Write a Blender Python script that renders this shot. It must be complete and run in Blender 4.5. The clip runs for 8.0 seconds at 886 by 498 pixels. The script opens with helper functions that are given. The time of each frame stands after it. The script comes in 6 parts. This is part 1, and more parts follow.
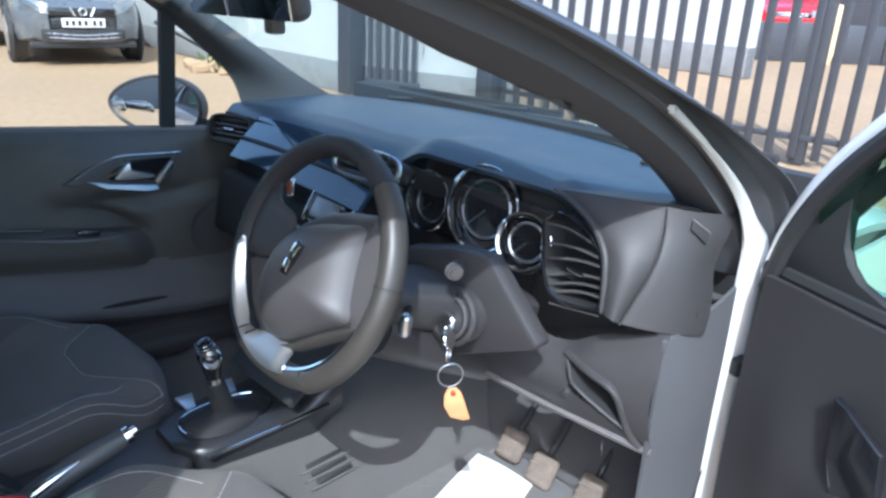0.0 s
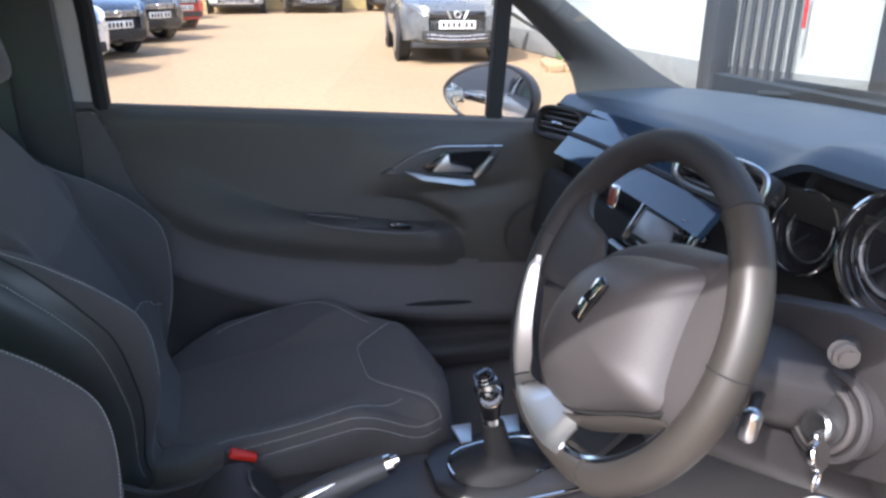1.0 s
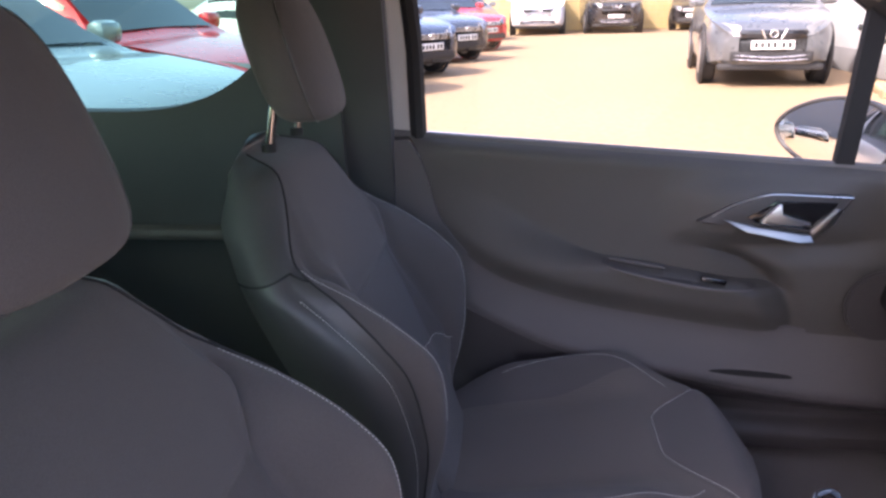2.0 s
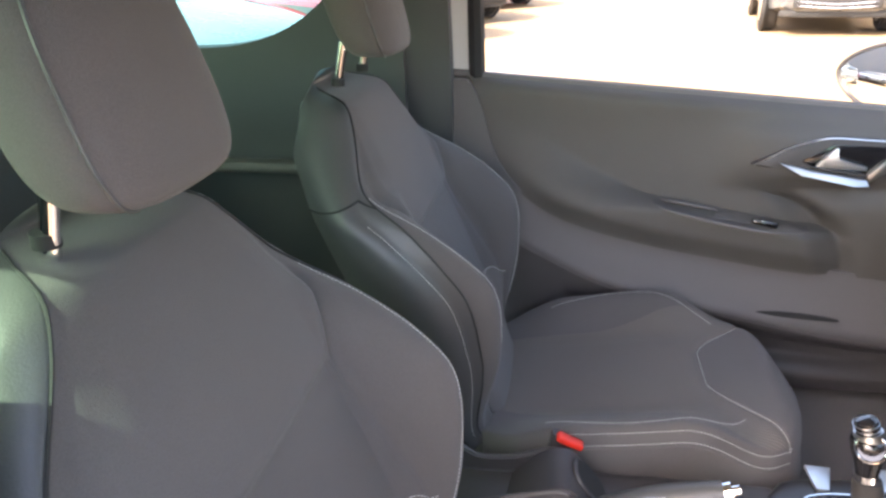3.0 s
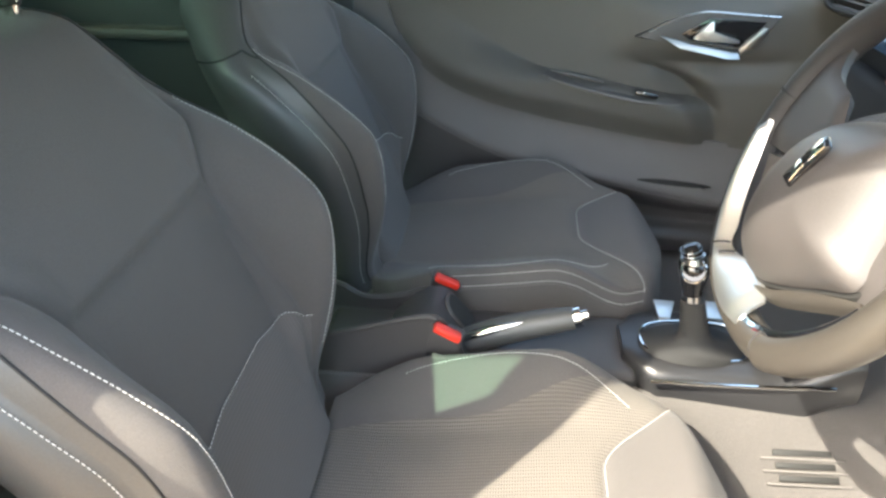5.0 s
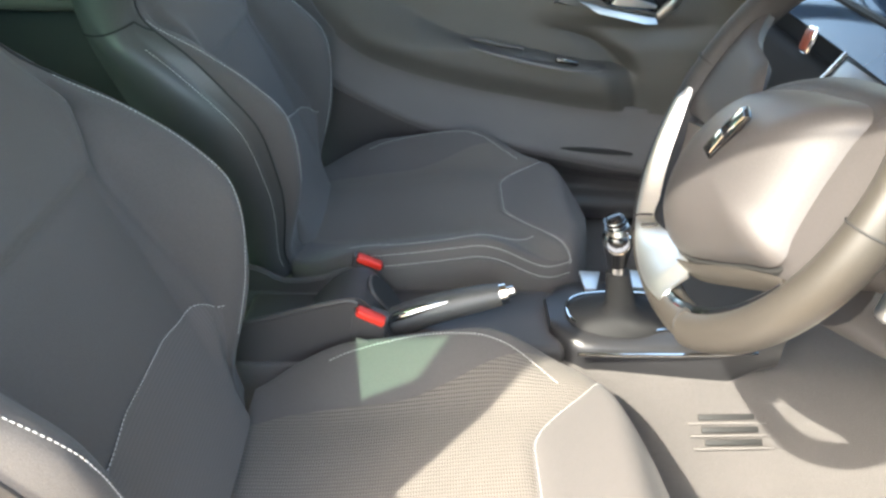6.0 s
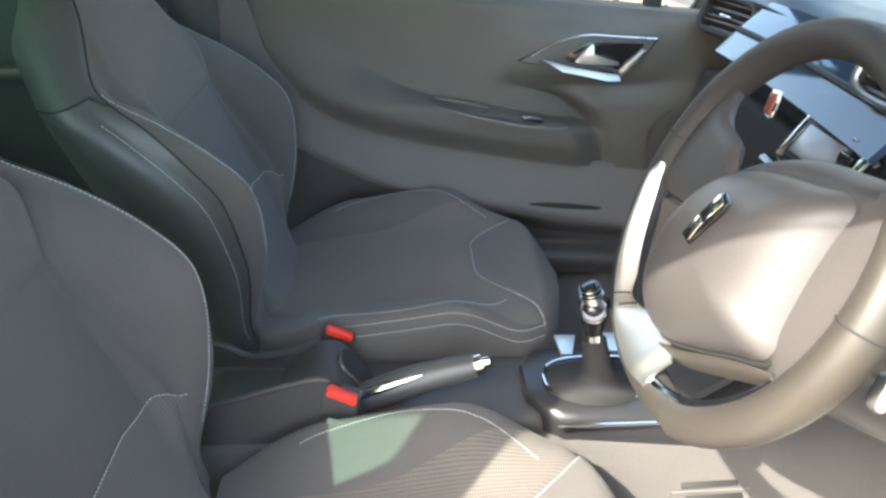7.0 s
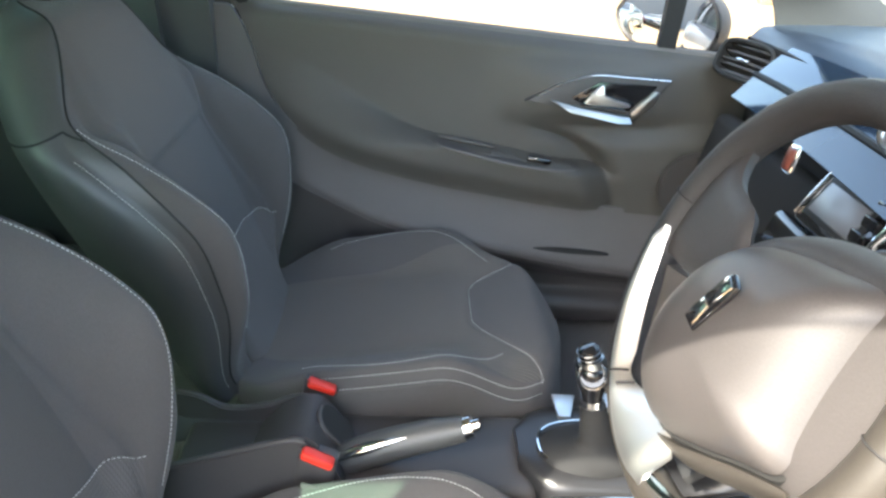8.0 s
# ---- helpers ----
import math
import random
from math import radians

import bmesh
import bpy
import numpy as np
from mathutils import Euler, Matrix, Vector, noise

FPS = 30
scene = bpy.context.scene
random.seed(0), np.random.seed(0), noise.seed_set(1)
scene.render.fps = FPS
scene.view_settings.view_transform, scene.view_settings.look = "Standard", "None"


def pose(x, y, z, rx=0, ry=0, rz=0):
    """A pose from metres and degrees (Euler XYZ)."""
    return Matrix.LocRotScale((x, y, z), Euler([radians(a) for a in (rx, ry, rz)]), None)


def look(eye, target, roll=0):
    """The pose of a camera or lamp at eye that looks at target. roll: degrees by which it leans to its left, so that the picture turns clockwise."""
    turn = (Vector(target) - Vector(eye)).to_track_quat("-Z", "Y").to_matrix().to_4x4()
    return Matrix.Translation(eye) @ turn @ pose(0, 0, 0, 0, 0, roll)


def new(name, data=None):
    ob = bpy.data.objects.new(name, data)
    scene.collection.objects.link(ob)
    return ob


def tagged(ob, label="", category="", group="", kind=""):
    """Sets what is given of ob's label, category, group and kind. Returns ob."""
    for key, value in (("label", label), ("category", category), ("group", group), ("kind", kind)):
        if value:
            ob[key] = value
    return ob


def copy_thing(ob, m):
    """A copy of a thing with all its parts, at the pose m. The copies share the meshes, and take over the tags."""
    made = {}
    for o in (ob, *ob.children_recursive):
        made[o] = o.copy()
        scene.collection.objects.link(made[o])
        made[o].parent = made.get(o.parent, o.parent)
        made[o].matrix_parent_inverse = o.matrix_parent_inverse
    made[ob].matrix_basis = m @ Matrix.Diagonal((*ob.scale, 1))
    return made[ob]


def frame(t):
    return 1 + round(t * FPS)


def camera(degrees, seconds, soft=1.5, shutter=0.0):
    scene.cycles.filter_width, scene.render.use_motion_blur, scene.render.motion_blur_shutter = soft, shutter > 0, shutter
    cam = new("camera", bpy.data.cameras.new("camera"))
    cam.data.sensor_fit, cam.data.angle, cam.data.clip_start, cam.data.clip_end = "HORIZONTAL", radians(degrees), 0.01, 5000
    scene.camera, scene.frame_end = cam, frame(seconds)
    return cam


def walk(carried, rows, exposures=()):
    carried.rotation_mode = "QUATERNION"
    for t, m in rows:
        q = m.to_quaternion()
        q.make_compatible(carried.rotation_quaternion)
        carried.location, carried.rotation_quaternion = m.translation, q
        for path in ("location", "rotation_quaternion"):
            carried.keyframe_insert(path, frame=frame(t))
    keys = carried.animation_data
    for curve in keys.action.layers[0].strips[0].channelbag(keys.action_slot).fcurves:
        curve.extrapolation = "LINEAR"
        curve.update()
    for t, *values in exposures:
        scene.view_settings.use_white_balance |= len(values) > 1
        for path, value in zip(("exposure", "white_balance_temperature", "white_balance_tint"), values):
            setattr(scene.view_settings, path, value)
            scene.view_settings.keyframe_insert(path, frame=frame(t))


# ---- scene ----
cam = camera(62.8, 8.0, soft=2.7)
PATH = [
    (0, (1.159, -0.507, 1.278), (-0.184, 0.804, 0.59), 2.9),
    (0.5, (1.049, -0.43, 1.247), (-0.519, 0.545, 0.479), 1.4),
    (1, (0.928, -0.329, 1.208), (-0.866, 0.205, 0.503), 0.2),
    (1.5, (0.835, -0.312, 1.16), (-1.056, -0.241, 0.513), -1.1),
    (2, (0.794, -0.369, 1.22), (-1.087, -0.569, 0.571), -1.6),
    (2.2, (0.788, -0.39, 1.23), (-1.083, -0.642, 0.57), -1.3),
    (3.3, (0.895, -0.377, 1.209), (-0.9, -0.663, 0.376), -0.7),
    (3.5, (0.915, -0.363, 1.211), (-0.855, -0.576, 0.306), 0.3),
    (4, (0.959, -0.301, 1.207), (-0.806, -0.418, 0.274), 1.5),
    (5.3, (0.962, -0.268, 1.152), (-0.757, -0.421, 0.141), 0.5),
    (5.5, (0.956, -0.266, 1.155), (-0.753, -0.367, 0.121), 1.0),
    (6, (0.919, -0.256, 1.15), (-0.776, -0.225, 0.089), 1.5),
    (6.5, (0.894, -0.264, 1.171), (-0.822, -0.171, 0.149), 1.5),
    (7, (0.872, -0.261, 1.176), (-0.874, -0.141, 0.209), 1.3),
    (7.5, (0.837, -0.211, 1.164), (-0.926, -0.081, 0.229), 1.6),
    (8, (0.797, -0.226, 1.177), (-0.984, -0.145, 0.272), 2.5),
]

EXPOSURES = [(0.0, 2.0, 5350, 5), (0.6, 2.22, 5700, 9), (1.2, 2.42, 6300, 19), (2.2, 2.86, 6950, 34), (3.3, 3.82, 7700, 13), (4.2, 3.74, 7650, 6), (5.3, 3.46, 7250, 4), (8.0, 3.57, 7000, 5)]
walk(cam, [(t, look(eye, target, roll)) for t, eye, target, roll in PATH], EXPOSURES)

# ---- daylight ----
SUN = Vector((0.65, -0.76, 1.02)).normalized()
world = bpy.data.worlds.new("sky")
scene.world = world
world.use_nodes = True
wn = world.node_tree.nodes
sky = wn.new("ShaderNodeTexSky")
sky.sky_type = "NISHITA"
sky.sun_disc = False
sky.sun_elevation = math.asin(SUN.z)
sky.sun_rotation = math.atan2(SUN.x, SUN.y)
sky.air_density, sky.dust_density, sky.ozone_density = 0.8, 2.5, 0.5
world.node_tree.links.new(sky.outputs[0], wn["Background"].inputs[0])
wn["Background"].inputs[1].default_value = 0.15
sun = new("sun", bpy.data.lights.new("sun", "SUN"))
sun.data.energy, sun.data.angle, sun.data.color = 1.7, radians(0.6), (1.0, 0.96, 0.90)
sun.matrix_world = look(SUN * 30, (0, 0, 0))


# ---- materials ----
def material(name, colour, rough=0.6, metal=0.0, grain=0.0, grain_size=400.0, blotch=0.15, blotch_size=6.0,
             coat=0.0, sheen=0.0, bump=0.0, spread=0.0, spec=0.5):
    """A surface with variation at two scales: grain and blotches, in metres of the object."""
    m = bpy.data.materials.new(name)
    m.use_nodes = True
    nodes, links = m.node_tree.nodes, m.node_tree.links
    b = nodes["Principled BSDF"]
    b.inputs["Roughness"].default_value, b.inputs["Metallic"].default_value = rough, metal
    b.inputs["Coat Weight"].default_value, b.inputs["Sheen Weight"].default_value = coat, sheen
    b.inputs["Coat Roughness"].default_value = 0.06
    b.inputs["Specular IOR Level"].default_value = spec
    co = nodes.new("ShaderNodeTexCoord")
    big = nodes.new("ShaderNodeTexNoise")
    big.inputs["Scale"].default_value, big.inputs["Detail"].default_value = blotch_size, 5
    links.new(co.outputs["Object"], big.inputs["Vector"])
    fine = nodes.new("ShaderNodeTexNoise")
    fine.inputs["Scale"].default_value, fine.inputs["Detail"].default_value = grain_size, 3
    links.new(co.outputs["Object"], fine.inputs["Vector"])
    mix = nodes.new("ShaderNodeMix")
    mix.data_type = "RGBA"
    dark = [c * (1 - blotch) for c in colour]
    light = [min(1, c * (1 + blotch)) for c in colour]
    mix.inputs["A"].default_value, mix.inputs["B"].default_value = (*dark, 1), (*light, 1)
    links.new(big.outputs["Fac"], mix.inputs["Factor"])
    out = mix.outputs["Result"]
    if grain:
        g = nodes.new("ShaderNodeMix")
        g.data_type, g.blend_type = "RGBA", "MULTIPLY"
        g.inputs["Factor"].default_value = grain
        links.new(out, g.inputs["A"])
        links.new(fine.outputs["Fac"], g.inputs["B"])
        out = g.outputs["Result"]
    if spread:
        info = nodes.new("ShaderNodeObjectInfo")
        hsv = nodes.new("ShaderNodeHueSaturation")
        ramp = nodes.new("ShaderNodeMapRange")
        ramp.inputs["To Min"].default_value, ramp.inputs["To Max"].default_value = 1 - spread, 1 + spread
        links.new(info.outputs["Random"], ramp.inputs["Value"])
        links.new(ramp.outputs["Result"], hsv.inputs["Value"])
        links.new(out, hsv.inputs["Color"])
        out = hsv.outputs["Color"]
    links.new(out, b.inputs["Base Color"])
    rr = nodes.new("ShaderNodeMapRange")
    rr.inputs["To Min"].default_value, rr.inputs["To Max"].default_value = max(0.0, rough * 0.85), min(1, rough * 1.15)
    links.new(big.outputs["Fac"], rr.inputs["Value"])
    links.new(rr.outputs["Result"], b.inputs["Roughness"])
    if bump:
        bp = nodes.new("ShaderNodeBump")
        bp.inputs["Strength"].default_value, bp.inputs["Distance"].default_value = bump, 0.002
        links.new(fine.outputs["Fac"], bp.inputs["Height"])
        links.new(bp.outputs["Normal"], b.inputs["Normal"])
    return m


def woven(name, colour, pitch, depth, contrast=0.5):
    """Knitted mesh cloth: rows of small lozenges, from two crossed waves."""
    m = material(name, colour, 0.95, sheen=0.10, blotch=0.12)
    nodes, links = m.node_tree.nodes, m.node_tree.links
    b = nodes["Principled BSDF"]
    co = nodes.new("ShaderNodeTexCoord")
    heights = []
    for axis, size in (("X", pitch), ("Y", pitch * 0.6)):
        w = nodes.new("ShaderNodeTexWave")
        w.bands_direction = axis
        w.inputs["Scale"].default_value, w.inputs["Distortion"].default_value = 0.314 / size, 0.4
        links.new(co.outputs["Object"], w.inputs["Vector"])
        heights.append(w.outputs["Fac"])
    mul = nodes.new("ShaderNodeMath")
    mul.operation = "MULTIPLY"
    links.new(heights[0], mul.inputs[0])
    links.new(heights[1], mul.inputs[1])
    bp = nodes.new("ShaderNodeBump")
    bp.inputs["Strength"].default_value, bp.inputs["Distance"].default_value = 0.8, depth
    links.new(mul.outputs[0], bp.inputs["Height"])
    links.new(bp.outputs["Normal"], b.inputs["Normal"])
    old = b.inputs["Base Color"].links[0].from_socket
    g = nodes.new("ShaderNodeMix")
    g.data_type, g.blend_type = "RGBA", "MULTIPLY"
    g.inputs["Factor"].default_value = contrast
    links.new(old, g.inputs["A"])
    links.new(mul.outputs[0], g.inputs["B"])
    links.new(g.outputs["Result"], b.inputs["Base Color"])
    return m


def glass(name, tint, rough=0.0):
    """A thin pane: clear to look through with its tint, mirror-like at a slant."""
    m = bpy.data.materials.new(name)
    m.use_nodes = True
    nodes, links = m.node_tree.nodes, m.node_tree.links
    nodes.remove(nodes["Principled BSDF"])
    clear, gloss, mix = nodes.new("ShaderNodeBsdfTransparent"), nodes.new("ShaderNodeBsdfGlossy"), nodes.new("ShaderNodeMixShader")
    slant, power, scale = nodes.new("ShaderNodeLayerWeight"), nodes.new("ShaderNodeMath"), nodes.new("ShaderNodeMath")
    slant.inputs[0].default_value = 0.5
    power.operation, scale.operation = "POWER", "MULTIPLY_ADD"
    power.inputs[1].default_value = 4.0
    scale.inputs[1].default_value, scale.inputs[2].default_value = 0.7, 0.05
    links.new(slant.outputs["Facing"], power.inputs[0])
    links.new(power.outputs[0], scale.inputs[0])
    clear.inputs[0].default_value = (*tint, 1)
    gloss.inputs["Roughness"].default_value = rough
    links.new(scale.outputs[0], mix.inputs[0])
    links.new(clear.outputs[0], mix.inputs[1])
    links.new(gloss.outputs[0], mix.inputs[2])
    links.new(mix.outputs[0], nodes["Material Output"].inputs[0])
    return m


FABRIC = material("seat_cloth", (0.118, 0.107, 0.103), 0.95, grain=0.5, grain_size=900, sheen=0.12, bump=0.4)
MESHCLOTH = woven("mesh_cloth", (0.165, 0.145, 0.128), 0.0056, 0.0014, 0.36)
FINEMESH = woven("fine_mesh_cloth", (0.125, 0.113, 0.108), 0.0034, 0.0005, 0.12)
LEATHER = material("black_leather", (0.080, 0.080, 0.080), 0.42, grain=0.3, grain_size=500, bump=0.15, spec=0.55)
GRIP = material("wheel_leather", (0.046, 0.041, 0.036), 0.42, grain=0.35, grain_size=900, bump=0.10)
SPOKE = material("black_spoke_plastic", (0.022, 0.022, 0.024), 0.32, blotch=0.08)
PERFORATED = material("perforated_leather", (0.034, 0.033, 0.036), 0.5, grain=0.7, grain_size=900, bump=0.6)
SOFTPLASTIC = material("soft_black_plastic", (0.125, 0.115, 0.110), 0.55, grain=0.35, grain_size=700, bump=0.35)
# the blue in this black skin is reflected sky, painted into the base colour
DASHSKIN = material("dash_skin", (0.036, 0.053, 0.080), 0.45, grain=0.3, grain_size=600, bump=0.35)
GREYPLASTIC = material("charcoal_plastic", (0.070, 0.064, 0.064), 0.45, grain=0.35, grain_size=700, bump=0.10)
GLOSSBLACK = material("piano_black", (0.012, 0.012, 0.014), 0.08, coat=0.6, blotch=0.05)
# gloss black, its base colour tinted blue for the sky it mirrors
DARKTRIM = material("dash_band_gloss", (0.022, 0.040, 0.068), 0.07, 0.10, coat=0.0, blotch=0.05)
CHROME = material("chrome", (0.80, 0.80, 0.80), 0.10, 1.0, blotch=0.05)
SATIN = material("satin_silver", (0.62, 0.63, 0.65), 0.28, 1.0, blotch=0.05)
DOORSKIN = material("door_skin", (0.090, 0.083, 0.075), 0.5, grain=0.35, grain_size=700, bump=0.35)
DASHGREY = material("dash_charcoal", (0.044, 0.041, 0.043), 0.5, grain=0.35, grain_size=700, bump=0.3)
HANDLESATIN = material("worn_satin_trim", (0.42, 0.42, 0.41), 0.32, 1.0, blotch=0.08)
BRUSHED = material("brushed_silver", (0.80, 0.80, 0.79), 0.40, 1.0, blotch=0.05)
DOORBAND = material("door_band_plastic", (0.125, 0.115, 0.115), 0.6, grain=0.35, grain_size=700, bump=0.3)
REARPLASTIC = material("rear_trim_plastic", (0.068, 0.070, 0.073), 0.55, grain=0.35, grain_size=700, bump=0.3)
CARPET = material("carpet", (0.10, 0.092, 0.09), 1.0, grain=0.7, grain_size=900, sheen=0.3, bump=0.8)
MAT_PILE = material("floor_mat_pile", (0.115, 0.105, 0.102), 1.0, grain=0.6, grain_size=700, sheen=0.3, bump=0.8)
RED = material("buckle_red", (0.75, 0.035, 0.02), 0.4, blotch=0.05)
# dusty window ledge, and the painted highlight of the switch plate lip
DUST_GLINT = material("dusty_ledge_and_lip_glint", (0.16, 0.15, 0.145), 0.8, grain=0.3, grain_size=500)
HAZARD = material("hazard_red", (0.24, 0.065, 0.045), 0.3, blotch=0.05)
RUBBER = material("rubber", (0.022, 0.022, 0.023), 0.75, grain=0.3)
WHITEPAINT = material("white_paint", (0.68, 0.68, 0.66), 0.25, coat=0.7, blotch=0.03)
THREAD = material("white_thread", (0.68, 0.67, 0.65), 0.8)
HEADLINER = material("headliner", (0.50, 0.48, 0.45), 1.0, grain=0.3)
SEALGREY = material("seal_rubber_grey", (0.050, 0.053, 0.060), 0.55, grain=0.3, grain_size=300, blotch=0.25, blotch_size=9)
PILLARTRIM = material("pillar_trim", (0.088, 0.090, 0.099), 0.8, grain=0.35, grain_size=700)
SCREEN = material("dead_screen", (0.20, 0.205, 0.22), 0.25, blotch=0.05)
GLASS = glass("tinted_glass", (0.36, 0.64, 0.50))
SCREENGLASS = glass("windscreen_glass", (0.80, 0.90, 0.87))
CLEAR = glass("side_glass", (0.90, 0.93, 0.90))
MIRROR = material("mirror", (0.9, 0.9, 0.9), 0.01, 1.0, blotch=0.0)
PAPER = material("paper", (0.80, 0.80, 0.80), 0.7, blotch=0.03)
TAG = material("orange_tag", (0.50, 0.24, 0.10), 0.7, blotch=0.3, blotch_size=60)
DUSTY = material("dusty_rubber", (0.20, 0.16, 0.13), 0.95, grain=0.5, grain_size=300, blotch=0.4, blotch_size=40)
GRAVEL = material("gravel_ground", (0.35, 0.240, 0.135), 0.95, grain=0.45, grain_size=14, blotch=0.18, blotch_size=0.35, bump=0.3)
WHITEWALL = material("white_wall", (0.48, 0.49, 0.49), 0.9, grain=0.15, grain_size=9, blotch=0.10, blotch_size=0.8)
GREYBASE = material("grey_wall_base", (0.22, 0.22, 0.22), 0.9, grain=0.3, grain_size=9)
BRICK = material("buff_brick", (0.52, 0.40, 0.18), 0.9, grain=0.2, grain_size=30, spread=0.18)
MORTAR = material("mortar", (0.42, 0.36, 0.25), 0.95, grain=0.3, grain_size=40)
FENCE = material("dark_fence_paint", (0.045, 0.047, 0.055), 0.5, grain=0.3, grain_size=20)
PLATE = material("number_plate", (0.75, 0.76, 0.74), 0.4, blotch=0.03)
# near-black for plate bars and slots, and for painted shade below the dash end
INK_SHADE = material("ink_and_shade", (0.02, 0.02, 0.02), 0.6)
LAMP = material("lamp_lens", (0.15, 0.16, 0.17), 0.12, coat=0.6)
REDLAMP = material("tail_lens", (0.55, 0.02, 0.02), 0.15, coat=0.6)
TYRE = material("tyre", (0.025, 0.025, 0.026), 0.85, grain=0.3)
ALLOY = material("alloy", (0.45, 0.46, 0.47), 0.3, 0.9)
LEAF = material("weed_leaf", (0.075, 0.12, 0.035), 0.7, blotch=0.3)
TIMBER = material("pale_timber", (0.55, 0.40, 0.22), 0.8, grain=0.3, grain_size=30)
PAINTS = {n: material("paint_" + n, c, 0.28, 0.3, coat=0.8, blotch=0.04) for n, c in {
    "grey": (0.12, 0.13, 0.14), "navy": (0.030, 0.040, 0.060), "slate": (0.045, 0.050, 0.058), "white": (0.75, 0.75, 0.75),
    "black": (0.014, 0.014, 0.016), "red": (0.55, 0.015, 0.02), "silver": (0.15, 0.19, 0.21)}.items()}
CARGLASS = material("car_window", (0.03, 0.04, 0.045), 0.06, coat=0.5, blotch=0.05)


# ---- modelling helpers ----
def finish(bm, sharp=38):
    bmesh.ops.remove_doubles(bm, verts=bm.verts, dist=1e-5)
    bmesh.ops.recalc_face_normals(bm, faces=bm.faces)
    for f in bm.faces:
        f.smooth = True
    for e in bm.edges:
        if len(e.link_faces) == 2 and e.calc_face_angle() > radians(sharp):
            e.smooth = False
    return bm


def part(name, bm, mat, parent=None, label="", sharp=38, tidy=True):
    """Links a bmesh as one mesh object, under a thing or a part where one is given."""
    if tidy:
        finish(bm, sharp)
    me = bpy.data.meshes.new(name)
    bm.to_mesh(me)
    bm.free()
    me.materials.append(mat)
    ob = new(name, me)
    if parent:
        ob.parent = parent
    return tagged(ob, label) if label else ob


def thing(name, label, category, group="", kind="", m=None):
    ob = new(name)
    ob.empty_display_size = 0.1
    if m:
        ob.matrix_basis = m
    return tagged(ob, label, category, group, kind)


def smooth(a, b, x):
    k = min(1.0, max(0.0, (x - a) / (b - a)))
    return k * k * (3 - 2 * k)


def curve_at(knots, x):
    """A smooth curve through (x, y...) knots."""
    xs = [k[0] for k in knots]
    if x <= xs[0]:
        return knots[0][1]
    if x >= xs[-1]:
        return knots[-1][1]
    i = max(n for n in range(len(xs) - 1) if xs[n] <= x)
    def slope(n):
        lo, hi = max(n - 1, 0), min(n + 1, len(xs) - 1)
        return (knots[hi][1] - knots[lo][1]) / (xs[hi] - xs[lo])
    h = xs[i + 1] - xs[i]
    t = (x - xs[i]) / h
    return ((2 * t**3 - 3 * t**2 + 1) * knots[i][1] + (t**3 - 2 * t**2 + t) * h * slope(i)
            + (3 * t**2 - 2 * t**3) * knots[i + 1][1] + (t**3 - t**2) * h * slope(i + 1))


def spline(points, n):
    """n + 1 places along a smooth line through points."""
    pts = [Vector(p) for p in points]
    out = []
    ks = [[(i, p[a]) for i, p in enumerate(pts)] for a in range(3)]
    for j in range(n + 1):
        x = j * (len(pts) - 1) / n
        out.append(Vector([curve_at(k, x) for k in ks]))
    return out


def loft(rings, closed=True, caps=True, bm=None):
    bm = bm or bmesh.new()
    rows = [[bm.verts.new(p) for p in ring] for ring in rings]
    n = len(rows[0])
    for a, b in zip(rows, rows[1:]):
        for i in range(n if closed else n - 1):
            bm.faces.new((a[i], a[(i + 1) % n], b[(i + 1) % n], b[i]))
    if caps and closed:
        bm.faces.new(rows[0])
        bm.faces.new(rows[-1])
    return bm


def sheet(f, us, vs, thick=0.0, bm=None):
    """A skin of places f(u, v), with thickness along its normals."""
    bm = bm or bmesh.new()
    rows = [[bm.verts.new(f(u, v)) for u in us] for v in vs]
    faces = []
    for a, b in zip(rows, rows[1:]):
        for i in range(len(us) - 1):
            faces.append(bm.faces.new((a[i], a[i + 1], b[i + 1], b[i])))
    if thick:
        bmesh.ops.recalc_face_normals(bm, faces=faces)
        bmesh.ops.solidify(bm, geom=faces, thickness=thick)
    return bm


def span(a, b, n):
    return [a + (b - a) * i / n for i in range(n + 1)]


def box(size, at=(0, 0, 0), bevel=0.0, turn=None, bm=None, segments=2):
    own = bmesh.new()
    bmesh.ops.create_cube(own, size=1, matrix=Matrix.Diagonal((*size, 1)))
    if bevel:
        bmesh.ops.bevel(own, geom=own.edges[:], offset=bevel, segments=segments, affect="EDGES", profile=0.5)
    own.transform(Matrix.Translation(at) @ (turn or Matrix()))
    if bm is None:
        return own
    return join(bm, own)


def join(bm, other):
    me = bpy.data.meshes.new("joined")
    other.to_mesh(me)
    other.free()
    bm.from_mesh(me)
    bpy.data.meshes.remove(me)
    return bm


def tube(points, radius, segments=10, closed=False, caps=True, bm=None, flat=1.0, up=(0, 0, 1)):
    """A round rod along points; radius may be a function of 0..1. flat squeezes it along up."""
    pts = [Vector(p) for p in points]
    n = len(pts)
    rings = []
    for i, p in enumerate(pts):
        d = (pts[(i + 1) % n] - pts[i - 1]) if closed else (pts[min(i + 1, n - 1)] - pts[max(i - 1, 0)])
        d.normalize()
        side = d.cross(Vector(up))
        if side.length < 1e-4:
            side = d.cross(Vector((1, 0, 0)))
        side.normalize()
        over = side.cross(d)
        r = radius(i / max(1, n - 1)) if callable(radius) else radius
        rings.append([p + side * r * math.cos(a) + over * r * flat * math.sin(a) for a in (2 * math.pi * k / segments for k in range(segments))])
    if closed:
        rings.append(rings[0])
    return loft(rings, True, caps and not closed, bm)


